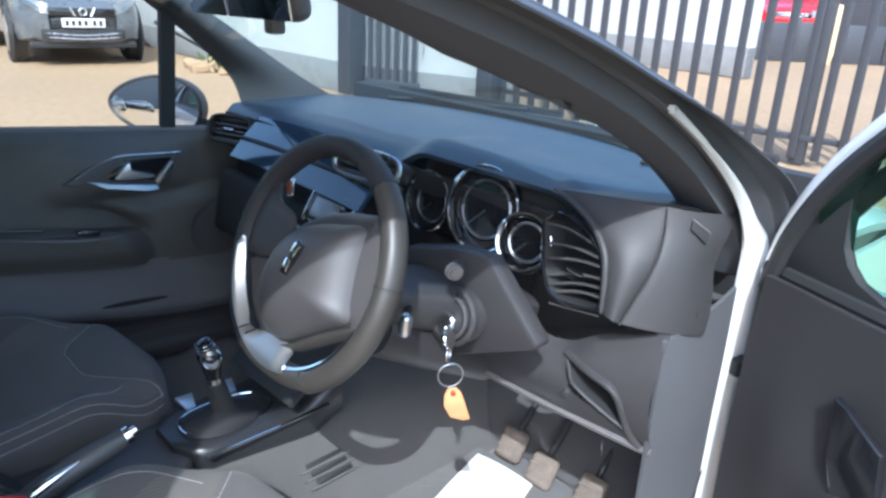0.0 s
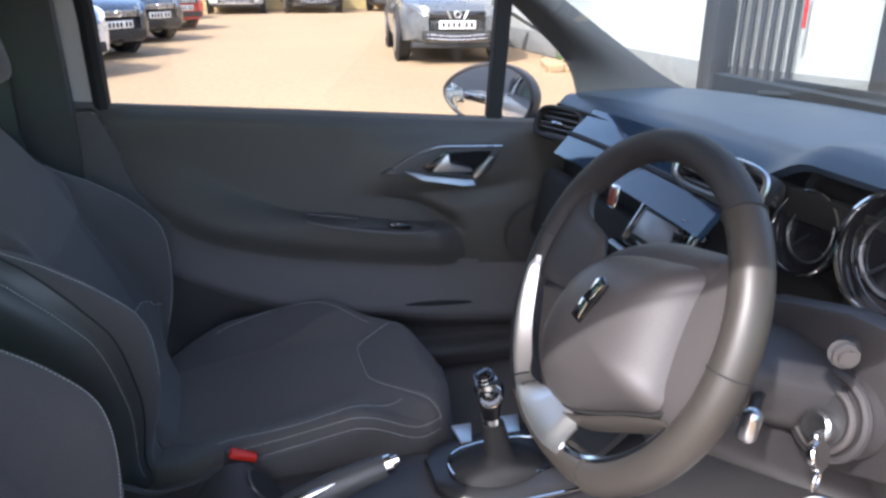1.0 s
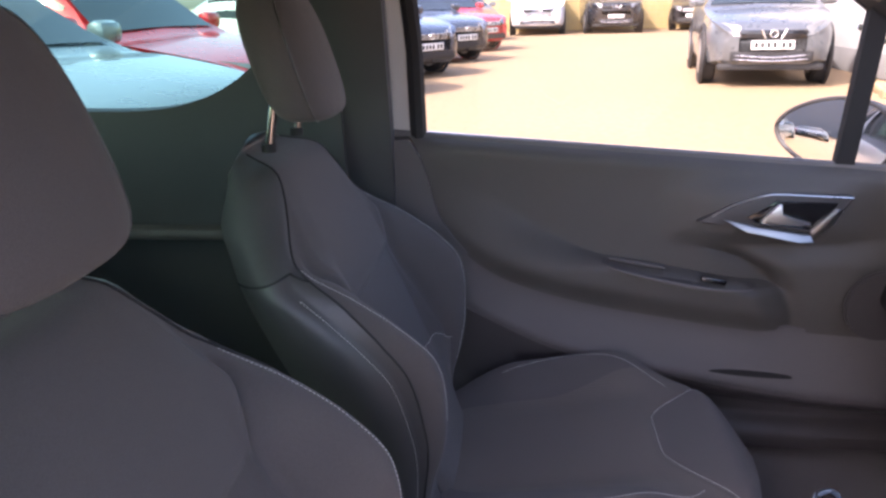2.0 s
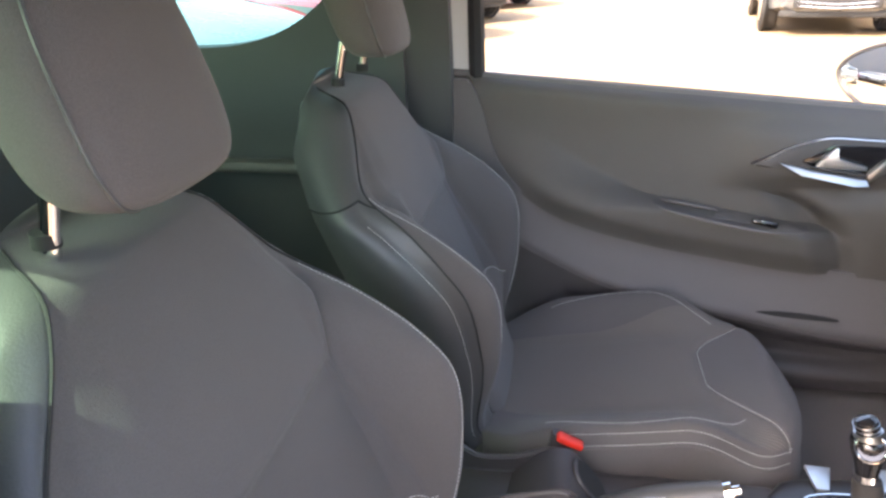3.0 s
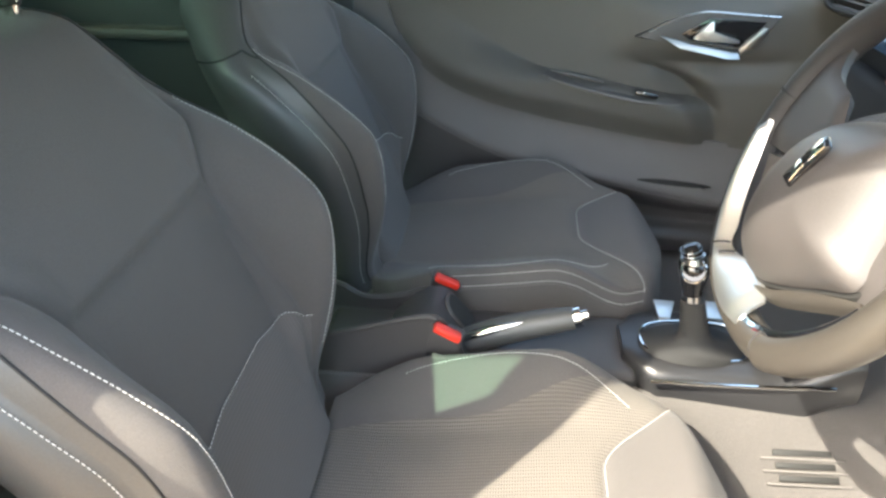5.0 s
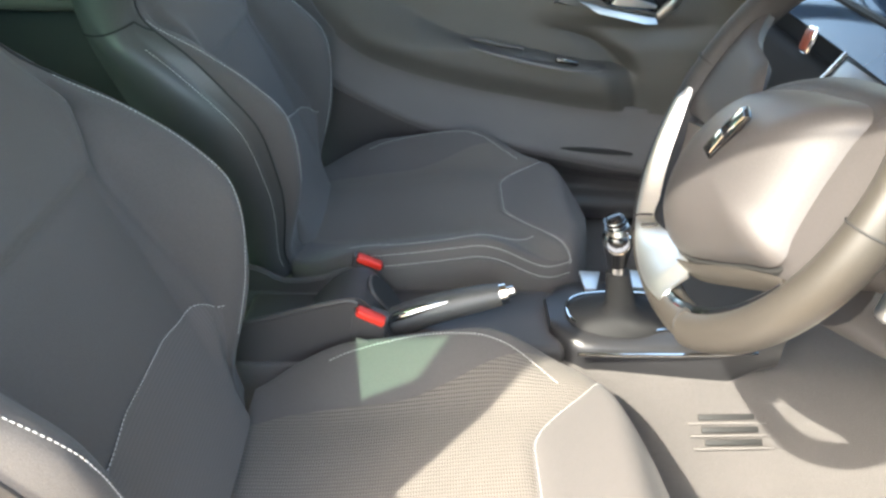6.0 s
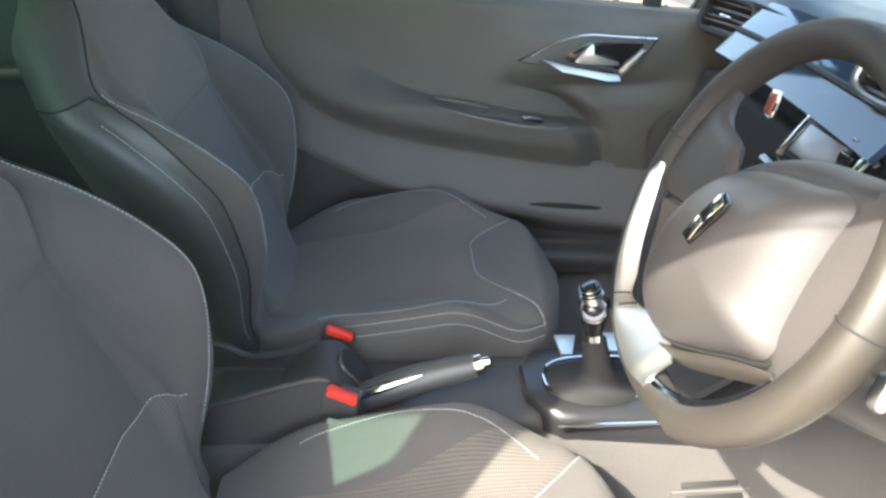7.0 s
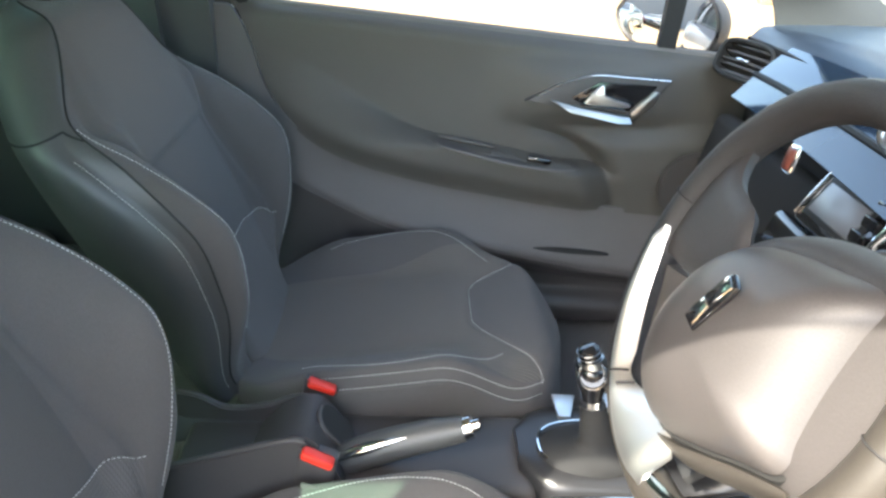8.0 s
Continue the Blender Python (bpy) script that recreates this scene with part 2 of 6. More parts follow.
def prism(outline, depth, m=None, bevel=0.0):
    """An outline in x, z pushed back along y."""
    bm = bmesh.new()
    front = [bm.verts.new((x, 0, z)) for x, z in outline]
    back = [bm.verts.new((x, depth, z)) for x, z in outline]
    n = len(outline)
    bm.faces.new(front)
    bm.faces.new(back[::-1])
    for i in range(n):
        bm.faces.new((front[i], back[i], back[(i + 1) % n], front[(i + 1) % n]))
    if bevel:
        bmesh.ops.bevel(bm, geom=[e for e in bm.edges], offset=bevel, segments=2, affect="EDGES", profile=0.5)
    if m:
        bm.transform(m)
    return bm


def disc(r, depth, m, segments=28, r2=None, bevel=0.0):
    bm = bmesh.new()
    bmesh.ops.create_cone(bm, cap_ends=True, segments=segments, radius1=r, radius2=r if r2 is None else r2, depth=depth)
    if bevel:
        bmesh.ops.bevel(bm, geom=[e for e in bm.edges if len({round(v.co.z, 5) for v in e.verts}) == 1], offset=bevel, segments=2, affect="EDGES")
    bm.transform(m)
    return bm


def ring(centre, r, thick, turn, segments=40, flat=1.0, sx=1.0):
    """A hoop round the z axis of turn."""
    pts = [Vector(centre) + turn @ Vector((r * sx * math.cos(a), r * math.sin(a), 0)) for a in (2 * math.pi * k / segments for k in range(segments))]
    return tube(pts, thick, 8, True, up=turn @ Vector((0, 0, 1)), flat=flat)


def stitches(points, step=0.0054, long=0.0034, wide=0.00065):
    """Single stitches along a line of places, each a small bar, in one mesh."""
    bm = bmesh.new()
    pts = [Vector(p) for p in points]
    run, nxt = 0.0, 0.0
    for a, b in zip(pts, pts[1:]):
        d = (b - a).length
        if d < 1e-6:
            continue
        way = (b - a) / d
        while nxt < run + d:
            at = a + way * (nxt - run)
            q = way.to_track_quat("X", "Z").to_matrix().to_4x4()
            box((long, wide, wide), at, 0, q, bm)
            nxt += step
        run += d
    return bm


STAND = pose(0, 0, 0, 90)

# ---- the yard: ground, walls, fence ----
def ground():
    bm = sheet(lambda u, v: Vector((u, v, 0.015 * noise.noise(Vector((u * 0.5, v * 0.5, 0))) - 0.01)),
               [-400, -150, -60] + span(-40, 20, 60) + [60, 150, 400], [-400, -150, -60] + span(-25, 25, 50) + [60, 150, 400])
    tagged(part("ground", bm, GRAVEL), "sunlit tan gravel and dirt yard", "ground", kind="structure")


ground()


def wall(name, a, b, high, label, base=0.35, thick=0.25):
    """A rendered wall from a to b with a grey painted foot."""
    a, b = Vector((*a, 0)), Vector((*b, 0))
    d = (b - a).normalized()
    turn = d.to_track_quat("X", "Z").to_matrix().to_4x4()
    w = part(name, box(((b - a).length, thick, high), (a + b) / 2 + Vector((0, 0, high / 2)), 0.01, turn), WHITEWALL)
    tagged(w, label, "wall", kind="structure")
    if base:
        part("wall_base", box(((b - a).length, thick + 0.012, base), (a + b) / 2 + Vector((0, 0, base / 2)), 0.004, turn), GREYBASE, w, "grey painted foot of the wall")
    return w


wall("wall_north", (-18, 5.0), (-6.0, 4.78), 4.5, "white painted rendered garage wall with grey base")
wall("wall_south", (-40, -24), (10, -24), 12.0, "dark rendered building at the back of the yard", 11.98)
wall("wall_east", (-6.02, 4.99), (-4.16, 5.66), 4.5, "white painted rendered wall with grey base behind the gate", 0.30, 0.15)
wall("wall_far", (-14, 12.9), (-4.40, 11.9), 5.0, "white rendered wall of a building beyond the fence", 0.5)


def hoarding():
    """Dark panels, added to fill the dark area before a shed beyond the fence."""
    a, b = Vector((-6.3, 15.75, 0)), Vector((-2.2, 20.6, 0))
    d = (b - a).normalized()
    turn = d.to_track_quat("X", "Z").to_matrix().to_4x4()
    h = thing("metal_hoarding", "low dark panels added to fill the dark area beyond the fence", "hoarding")
    n = 6
    step = (b - a).length / n
    for i in range(n):
        part("panel", box((step - 0.02, 0.05, 0.82 + 0.05 * (i % 2)), a + d * (step * (i + 0.5)) + Vector((0, 0, 0.41)), 0.008, turn), FENCE, h)
        part("post", box((0.08, 0.08, 0.95), a + d * (step * i) + Vector((0.05, 0.05, 0.475)), 0.01, turn), FENCE, h)


hoarding()


def shed():
    h = thing("shed", "dark metal shed standing beyond the fence", "shed")
    part("wall", box((9.0, 4.0, 4.4), (-4.6, 26.5, 2.2), 0.02, pose(0, 0, 0, 0, 0, 20)), FENCE, h)
    part("roof", box((9.4, 4.4, 0.15), (-4.6, 26.5, 4.47), 0.02, pose(0, 0, 0, 0, 0, 20)), GREYBASE, h)


shed()


def brick_wall():
    w = part("wall_west", box((0.3, 26, 4.0), (-28.3, 2, 2.0)), MORTAR)
    tagged(w, "buff yellow brick boundary wall behind parked cars", "wall", kind="structure")
    bm = bmesh.new()
    for row in range(27):
        for i in range(58):
            y = -9 + i * 0.45 + (0.22 if row % 2 else 0)
            box((0.03, 0.43, 0.128), (-28.14, y, 0.08 + row * 0.145), 0, None, bm)
    tagged(part("brickwork", bm, BRICK, w, tidy=False), "courses of buff bricks", kind="stuff")


brick_wall()


def fence():
    """Dark steel railings: broad posts with flat bars on two rails."""
    f = thing("railing_fence", "dark painted steel railing fence along the yard", "fence")
    a, b = Vector((-4.09, 5.386, 0)), Vector((3.2, 6.15, 0))
    d = (b - a).normalized()
    turn = d.to_track_quat("X", "Z").to_matrix().to_4x4()
    length = (b - a).length
    bar = None
    n = int(length / 0.186)
    for i in range(n + 1):
        at = a + d * (i * 0.186)
        if bar is None:
            bar = part("bar", box((0.068, 0.03, 2.3), (0, 0, 1.2), 0.006), FENCE, f)
            bar.matrix_basis = Matrix.Translation(at) @ turn
        else:
            o = bar.copy()
            scene.collection.objects.link(o)
            o.matrix_basis = Matrix.Translation(at) @ turn
    for z in (0.22, 2.0):
        part("rail", box((length, 0.045, 0.05), (a + b) / 2 + Vector((0, 0.03, z)), 0.006, turn), FENCE, f)
    for x in (0.41, 0.8):
        part("post", box((0.115, 0.09, 2.5), a + d * length * x + Vector((0, 0.06, 1.25)), 0.01, turn), FENCE, f)


fence()


def gate():
    g = thing("steel_gate", "tall dark steel gate standing open beside the white wall", "gate")
    for x, y in ((-5.9, 4.72), (-4.25, 5.35)):
        part("post", box((0.22, 0.22, 3.2), (x, y, 1.6), 0.015), FENCE, g)
    a, b = Vector((-5.72, 4.80, 0)), Vector((-5.05, 5.05, 0))
    d = (b - a).normalized()
    turn = d.to_track_quat("X", "Z").to_matrix().to_4x4()
    for i in range(6):
        part("bar", box((0.05, 0.04, 2.7), a + d * (0.06 + i * 0.115) + Vector((0, 0, 1.45)), 0.006, turn), FENCE, g)
    for z in (0.15, 2.7):
        part("rail", box(((b - a).length, 0.05, 0.09), (a + b) / 2 + Vector((0, 0, z)), 0.006, turn), FENCE, g)
    part("hanging_strip", box((0.03, 0.03, 0.5), (-5.0, 5.0, 1.0), 0.01), REDLAMP, g, "faded red strip tied to the gate")


gate()


def clutter():
    board = thing("timber_board", "pale timber board leaning beyond the fence", "board")
    part("panel", box((0.34, 0.06, 1.25), (-4.95, 16.9, 0.62), 0.01, pose(0, 0, 0, -6, 10, 35)), TIMBER, board)
    rub = part("rubble", bmesh.new(), GRAVEL)
    bm = bmesh.new()
    for i in range(26):
        s = random.uniform(0.05, 0.22)
        box((s, s * random.uniform(0.6, 1.2), s * 0.6), (random.uniform(-8.9, -7.6), random.uniform(3.95, 4.6), s * 0.2), s * 0.15,
            pose(0, 0, 0, random.uniform(-20, 20), random.uniform(-20, 20), random.uniform(0, 180)), bm)
    bm.to_mesh(rub.data)
    bm.free()
    tagged(rub, "broken stones and rubble at the wall's foot", "rubble", kind="stuff")
    bm = bmesh.new()
    for i in range(240):
        at = Vector((random.gauss(-8.3, 0.25), random.gauss(4.45, 0.13), 0))
        h = random.uniform(0.06, 0.24)
        lean = Vector((random.uniform(-0.5, 0.5), random.uniform(-0.5, 0.5), 1)) * h
        side = Vector((random.uniform(-1, 1), random.uniform(-1, 1), 0)).normalized() * 0.02
        vs = [bm.verts.new(p) for p in (at - side * 0.4, at + lean * 0.6 - side, at + lean, at + lean * 0.6 + side)]
        bm.faces.new(vs)
    tagged(part("weeds", bm, LEAF, tidy=False), "clump of green weeds by the wall", "plants", kind="stuff")


clutter()


# ---- parked vehicles ----
def parked_car(label, paint, m, length=4.2, width=1.78, high=1.45, nose=0.72, suv=False, group="parked cars"):
    """A car that looks along its own +x, with its front at x = 0."""
    car = thing("parked_car", label, "car", group, m=m)
    clear = 0.24 if suv else 0.18
    bonnet = nose + 0.22
    top = [(0.0, nose - 0.14), (0.025, nose - 0.05), (0.08, nose + 0.01), (0.2, nose + 0.075), (0.45, nose + 0.14), (0.9, bonnet), (1.15, bonnet + 0.04), (1.75, high - 0.06), (2.2, high), (3.0, high - 0.02), (3.6, high - 0.14), (length - 0.3, bonnet + 0.16), (length, nose + 0.1)]
    belt = [(0.0, nose - 0.18), (0.025, nose - 0.10), (0.08, nose - 0.04), (0.2, nose + 0.03), (0.5, nose + 0.09), (1.1, bonnet - 0.01), (3.4, bonnet + 0.08), (length, bonnet + 0.02)]
    half = [(0.0, 0.50), (0.025, 0.66), (0.08, 0.78), (0.2, 0.88), (0.45, 0.965), (1.0, 1.0), (3.3, 1.0), (length - 0.3, 0.95), (length, 0.86)]
    bottom = [(0.0, clear + 0.20), (0.025, clear + 0.10), (0.08, clear + 0.05), (0.5, clear), (length - 0.5, clear), (length, clear + 0.12)]
    rings = []
    for x in [0, 0.012, 0.025, 0.05, 0.08, 0.13, 0.2, 0.3] + span(0.4, length, 40):
        w, zb, zl, zt = curve_at(half, x) * width / 2, curve_at(belt, x), curve_at(bottom, x), max(curve_at(top, x), curve_at(belt, x) + 0.01)
        cabin = smooth(0.02, 0.35, zt - zb)
        wt = w * (1 - 0.28 * cabin) - 0.02
        sec = [(0, zl), (0.75 * w, zl), (0.96 * w, zl + 0.07), (w, zl + 0.28), (0.99 * w, zb - 0.12), (0.94 * w, zb), (0.5 * (0.94 * w + wt), 0.5 * (zb + zt) + 0.02 * cabin), (wt, zt - 0.04 * (0.3 + cabin)), (0.75 * wt, zt - 0.008), (0, zt + 0.012)]
        loop = [Vector((-x, y, z)) for y, z in sec] + [Vector((-x, -y, z)) for y, z in sec[-2:0:-1]]
        rings.append(loop)
    part("body", loft(rings), paint, car, sharp=30)
    def skin(x, s, k):
        w, zb = curve_at(half, x) * width / 2, curve_at(belt, x)
        zt = max(curve_at(top, x), zb + 0.01)
        cabin = smooth(0.02, 0.35, zt - zb)
        wt = w * (1 - 0.28 * cabin) - 0.02
        return Vector((-x, s * ((0.94 * w) * (1 - k) + wt * k + 0.012), zb * (1 - k) + (zt - 0.03) * k))
    part("windscreen", sheet(lambda u, v: Vector((-(1.2 + 0.56 * v), u * (0.86 - 0.20 * v) * width / 2, curve_at(top, 1.2 + 0.56 * v) + 0.022 - 0.02 * u * u)), span(-1, 1, 8), span(0, 1, 5)), CARGLASS, car)
    for s in (-1, 1):
        part("side_window", sheet(lambda u, v: skin(u, s, 0.12 + 0.72 * v), span(1.55, 3.3, 8), span(0, 1, 4)), CARGLASS, car)
        mirror = part("wing_mirror", box((0.14, 0.22, 0.15), (-1.35, s * (width / 2 + 0.07), bonnet + 0.12), 0.05), paint, car)
        part("headlight", sheet(lambda u, v: Vector((0.02 - 0.05 * u - 0.34 * u * u - 0.07 * v, s * (0.48 + 0.44 * u) * width / 2, nose - 0.10 + 0.13 * v + 0.08 * u)), span(0, 1, 6), span(0, 1, 3), 0.02), LAMP, car, "clear headlamp lens")
        for x in (0.82, length - 0.78):
            r = 0.36 if suv else 0.31
            at = Vector((-x, s * (width / 2 - 0.09), r))
            wheel = part("wheel", disc(r, 0.21, Matrix.Translation(at) @ STAND, 28, bevel=0.03), TYRE, car, "black tyre")
            part("rim", disc(r * 0.66, 0.225, Matrix.Translation(at) @ STAND, 20), ALLOY, wheel, "alloy rim")
            part("wheel_arch", ring(at + Vector((0, s * 0.075, 0.02)), r + 0.05, 0.028, STAND.to_3x3(), 28), RUBBER if suv else paint, car)
    part("grille", box((0.06, width * 0.50, 0.11), (-0.01, 0, nose - 0.07), 0.02), GLOSSBLACK, car, "dark front grille")
    for i in range(3):
        part("grille_bar", box((0.02, width * 0.40, 0.012), (0.021, 0, nose - 0.10 + 0.032 * i), 0.004), SATIN if not suv else GLOSSBLACK, car)
    part("badge", ring((0.035, 0, nose - 0.065), 0.044, 0.010, pose(0, 0, 0, 0, 90, 0).to_3x3(), 20), CHROME, car, "round chrome badge")
    if suv:
        for s in (-1, 1):
            part("grille_vee", tube([(0.026, s * 0.15, nose - 0.015), (0.030, s * 0.095, nose - 0.125)], 0.012, 6), CHROME, car, "chrome grille strut")
    part("lower_intake", box((0.05, width * 0.62, 0.13), (-0.015, 0, clear + 0.17), 0.02), RUBBER, car, "black lower air intake")
    if suv:
        for i in range(2):
            part("intake_bar", tube(spline([(0.0, -width * 0.30, clear + 0.19 - 0.055 * i), (0.018, 0, clear + 0.155 - 0.045 * i), (0.0, width * 0.30, clear + 0.19 - 0.055 * i)], 8), 0.009, 6), SATIN, car, "bright intake bar")
        part("bumper_skirt", box((0.10, width * 0.80, 0.09), (-0.10, 0, clear + 0.03), 0.03), RUBBER, car, "dark bumper skirt")
    plate = part("number_plate", box((0.02, 0.52, 0.11), (0.025, 0, clear + 0.315), 0.004), PLATE, car, "white number plate with dark bars")
    for i in range(6):
        part("plate_bar", box((0.004, 0.045, 0.07), (0.037, -0.20 + 0.075 * i + (0.03 if i > 3 else 0), clear + 0.315)), INK_SHADE, plate)
    return car


parked_car("grey crossover car parked facing the yard by the white wall", PAINTS["grey"], pose(-9.35, 2.93, 0, 0, 0, -9), 4.0, 1.64, 1.46, 0.76, True)
parked_car("white estate car parked against the brick wall", PAINTS["white"], pose(-25.0, 0.30, 0, 0, 0, -2), 4.6, 1.88, 1.62, 0.86, True)
parked_car("black four-wheel-drive car parked against the brick wall", PAINTS["black"], pose(-25.0, 2.9, 0, 0, 0, 0), 4.7, 1.92, 1.70, 0.92, True)
parked_car("dark car parked by the brick wall with red tail lamps", PAINTS["black"], pose(-25.8, 5.6, 0, 0, 0, -20), 4.3, 1.8, 1.5, 0.75)
parked_car("white hatchback parked in the row of cars", PAINTS["white"], pose(-9.0, -2.05, 0, 0, 0, 52))
parked_car("dark blue hatchback parked in the row of cars", PAINTS["navy"], pose(-11.5, -1.78, 0, 0, 0, 50))
parked_car("slate grey hatchback parked in the row of cars", PAINTS["slate"], pose(-14.4, -1.38, 0, 0, 0, 48))
parked_car("red hatchback parked at the end of the row", PAINTS["red"], pose(-17.6, -1.05, 0, 0, 0, 46))
parked_car("grey city car parked behind the row", PAINTS["grey"], pose(-22.0, -1.6, 0, 0, 0, 20))
parked_car("silver blue hatchback parked beside the open car", PAINTS["silver"], pose(-2.75, -1.75, 0, 0, 0, 84), 4.0, 1.72, 1.46, 0.74)
parked_car("bright red hatchback parked behind a silver one", PAINTS["red"], pose(-5.0, -2.1, 0, 0, 0, 80), 4.0, 1.72, 1.52, 0.76)
parked_car("silver hatchback parked at the back of the yard", PAINTS["silver"], pose(-1.9, -7.6, 0, 0, 0, 78))
parked_car("red hatchback parked at the back of the yard", PAINTS["red"], pose(-3.8, -7.3, 0, 0, 0, 78))
parked_car("red car standing beyond the railing fence", PAINTS["red"], pose(-6.4, 18.2, 0, 0, 0, -60), 4.4, 1.80, 1.75, 1.02)


# ---- the open car: shell ----
shell = thing("car_shell", "white hatchback body shell with black interior trim", "car body")


def mirrored(points, s):
    return [(s * x, y, z) for x, y, z in points]


PILLAR_REAR = [(0.700, 0.52, 0.88), (0.690, 0.475, 1.0), (0.675, 0.39, 1.085), (0.660, 0.29, 1.165), (0.625, 0.10, 1.285), (0.58, -0.15, 1.345), (0.56, -0.60, 1.365)]
DRIVER_REAR = [(0.705, 0.655, 0.86), (0.703, 0.60, 0.945), (0.700, 0.52, 1.012), (0.697, 0.42, 1.083), (0.690, 0.30, 1.150), (0.680, 0.18, 1.203), (0.660, 0.05, 1.253), (0.61, -0.2, 1.325), (0.56, -0.60, 1.37)]
DRIVER_FRONT = [(0.628, 0.66, 0.86), (0.627, 0.60, 0.965), (0.624, 0.53, 1.030), (0.620, 0.43, 1.090), (0.613, 0.33, 1.135), (0.603, 0.22, 1.174), (0.58, 0.08, 1.23), (0.54, -0.2, 1.33), (0.50, -0.60, 1.39)]
DRIVER_OUTER = [(0.765, 0.72, 0.86), (0.765, 0.66, 0.97), (0.762, 0.585, 1.036), (0.760, 0.47, 1.090), (0.757, 0.34, 1.145), (0.750, 0.20, 1.196), (0.735, 0.06, 1.248), (0.69, -0.2, 1.325), (0.63, -0.6, 1.39)]
PILLAR_FRONT = [(0.640, 0.80, 0.93), (0.635, 0.68, 0.99), (0.625, 0.54, 1.075), (0.61, 0.39, 1.17), (0.58, 0.18, 1.29), (0.53, -0.05, 1.36), (0.50, -0.60, 1.395)]


def shell_parts():
    part("floor_pan", box((1.40, 2.6, 0.04), (0, -0.45, 0.255), 0.01), CARPET, shell, "dark carpeted floor")
    # tunnel between the seats
    def tunnel(u, v):
        y = -1.2 + 2.0 * v
        wide = smooth(-0.12, 0.02, y)
        x = (0.165 + 0.085 * wide) * u
        return Vector((x, y, 0.28 + 0.145 * (1 - smooth(0.55 - 0.25 * wide, 1.0 - 0.04 * wide, abs(u)))))
    part("tunnel", sheet(tunnel, span(-1, 1, 28), span(0, 1, 60), 0.01), MAT_PILE, shell, "carpeted centre tunnel")
    part("bulkhead", sheet(lambda u, v: Vector((0.70 * u, 0.62 + 0.26 * v, 0.275 + 0.42 * v)), span(-1, 1, 4), span(0, 1, 8), 0.02), CARPET, shell, "carpeted sloping footwell bulkhead")
    part("firewall", box((1.4, 0.04, 0.55), (0, 0.90, 0.70)), RUBBER, shell)
    for s in (-1, 1):
        rear, front = (spline(DRIVER_REAR, 24), spline(DRIVER_FRONT, 24)) if s > 0 else (spline(mirrored(PILLAR_REAR, s), 24), spline(mirrored(PILLAR_FRONT, s), 24))
        def skin(u, v, a=rear, b=front, s=s):
            i = round(v * 24)
            p = a[i].lerp(b[i], u)
            return p + Vector((-s * 0.028 * math.sin(math.pi * u), -0.012 * math.sin(math.pi * u), 0))
        part("a_pillar_trim", sheet(skin, span(0, 1, 8), span(0, 1, 24), 0.03), PILLARTRIM, shell, "grainy grey windscreen pillar trim")
        part("door_seal", tube([p + Vector((s * 0.006, 0.0, 0.002)) for p in rear], 0.006, 8), PILLARTRIM, shell, "grey rubber door seal")
        edge_out = spline(DRIVER_OUTER, 24) if s > 0 else [p + Vector((s * 0.07, 0.07, 0.03)) for p in rear]
        def outer(u, v, a=rear, b=edge_out, s=s):
            i = round(v * 24)
            groove = 0.007 * math.exp(-((u - 0.42) / 0.12) ** 2) + 0.005 * math.exp(-((u - 0.78) / 0.09) ** 2)
            return (a[i] + Vector((s * 0.014, 0.008, 0.004))).lerp(b[i], u) + Vector((-s * groove, 0, -0.004 + 0.012 * math.sin(math.pi * u)))
        part("outer_pillar", sheet(outer, span(0, 1, 30), span(0, 1, 24), 0.003), SEALGREY, shell, "dark grooved outer pillar finisher")
        inner_line = spline([(s * 0.722, 0.276, 1.151), (s * 0.722, 0.360, 1.105), (s * 0.722, 0.442, 1.053), (s * 0.722, 0.503, 1.007), (s * 0.722, 0.547, 0.960), (s * 0.722, 0.575, 0.912), (s * 0.722, 0.577, 0.850), (s * 0.722, 0.580, 0.728), (s * 0.722, 0.578, 0.600), (s * 0.722, 0.580, 0.463), (s * 0.722, 0.585, 0.30)], 28)
        outer_line = spline([(s * 0.722, 0.282, 1.152), (s * 0.722, 0.375, 1.104), (s * 0.722, 0.472, 1.051), (s * 0.722, 0.537, 1.008), (s * 0.722, 0.600, 0.956), (s * 0.722, 0.680, 0.897), (s * 0.722, 0.668, 0.832), (s * 0.722, 0.680, 0.696), (s * 0.722, 0.682, 0.556), (s * 0.722, 0.690, 0.403), (s * 0.722, 0.695, 0.28)], 28)
        part("white_flange", sheet(lambda u, v, a=inner_line, b=outer_line, s=s: a[round(28 * v)].lerp(b[round(28 * v)], u) + Vector((s * 0.010 * math.sin(math.pi * u), 0, 0)), span(0, 1, 6), span(0, 1, 28), 0.006), WHITEPAINT, shell, "white painted edge of the door aperture")
        # lower hinge post and sill of the aperture
        if s > 0:
            part("kick_panel", sheet(lambda u, v: Vector((0.708 + 0.013 * v + 0.006 * math.sin(math.pi * v), 0.395 + 0.200 * v, 0.27 + (0.530 + 0.05 * v) * u)), span(0, 1, 12), span(0, 1, 10), 0.006), PILLARTRIM, shell, "grey plastic kick panel")
        else:
            part("kick_panel", sheet(lambda u, v: Vector((-(0.685 + 0.025 * v), 0.78 - 0.26 * v, 0.27 + 0.40 * u)), span(0, 1, 10), span(0, 1, 6), 0.02), SOFTPLASTIC, shell, "plastic kick panel")
        part("hinge_post", box((0.03, 0.05, 0.62), (s * 0.728, 0.712, 0.565), 0.01), SATIN, shell, "grey hinge post")
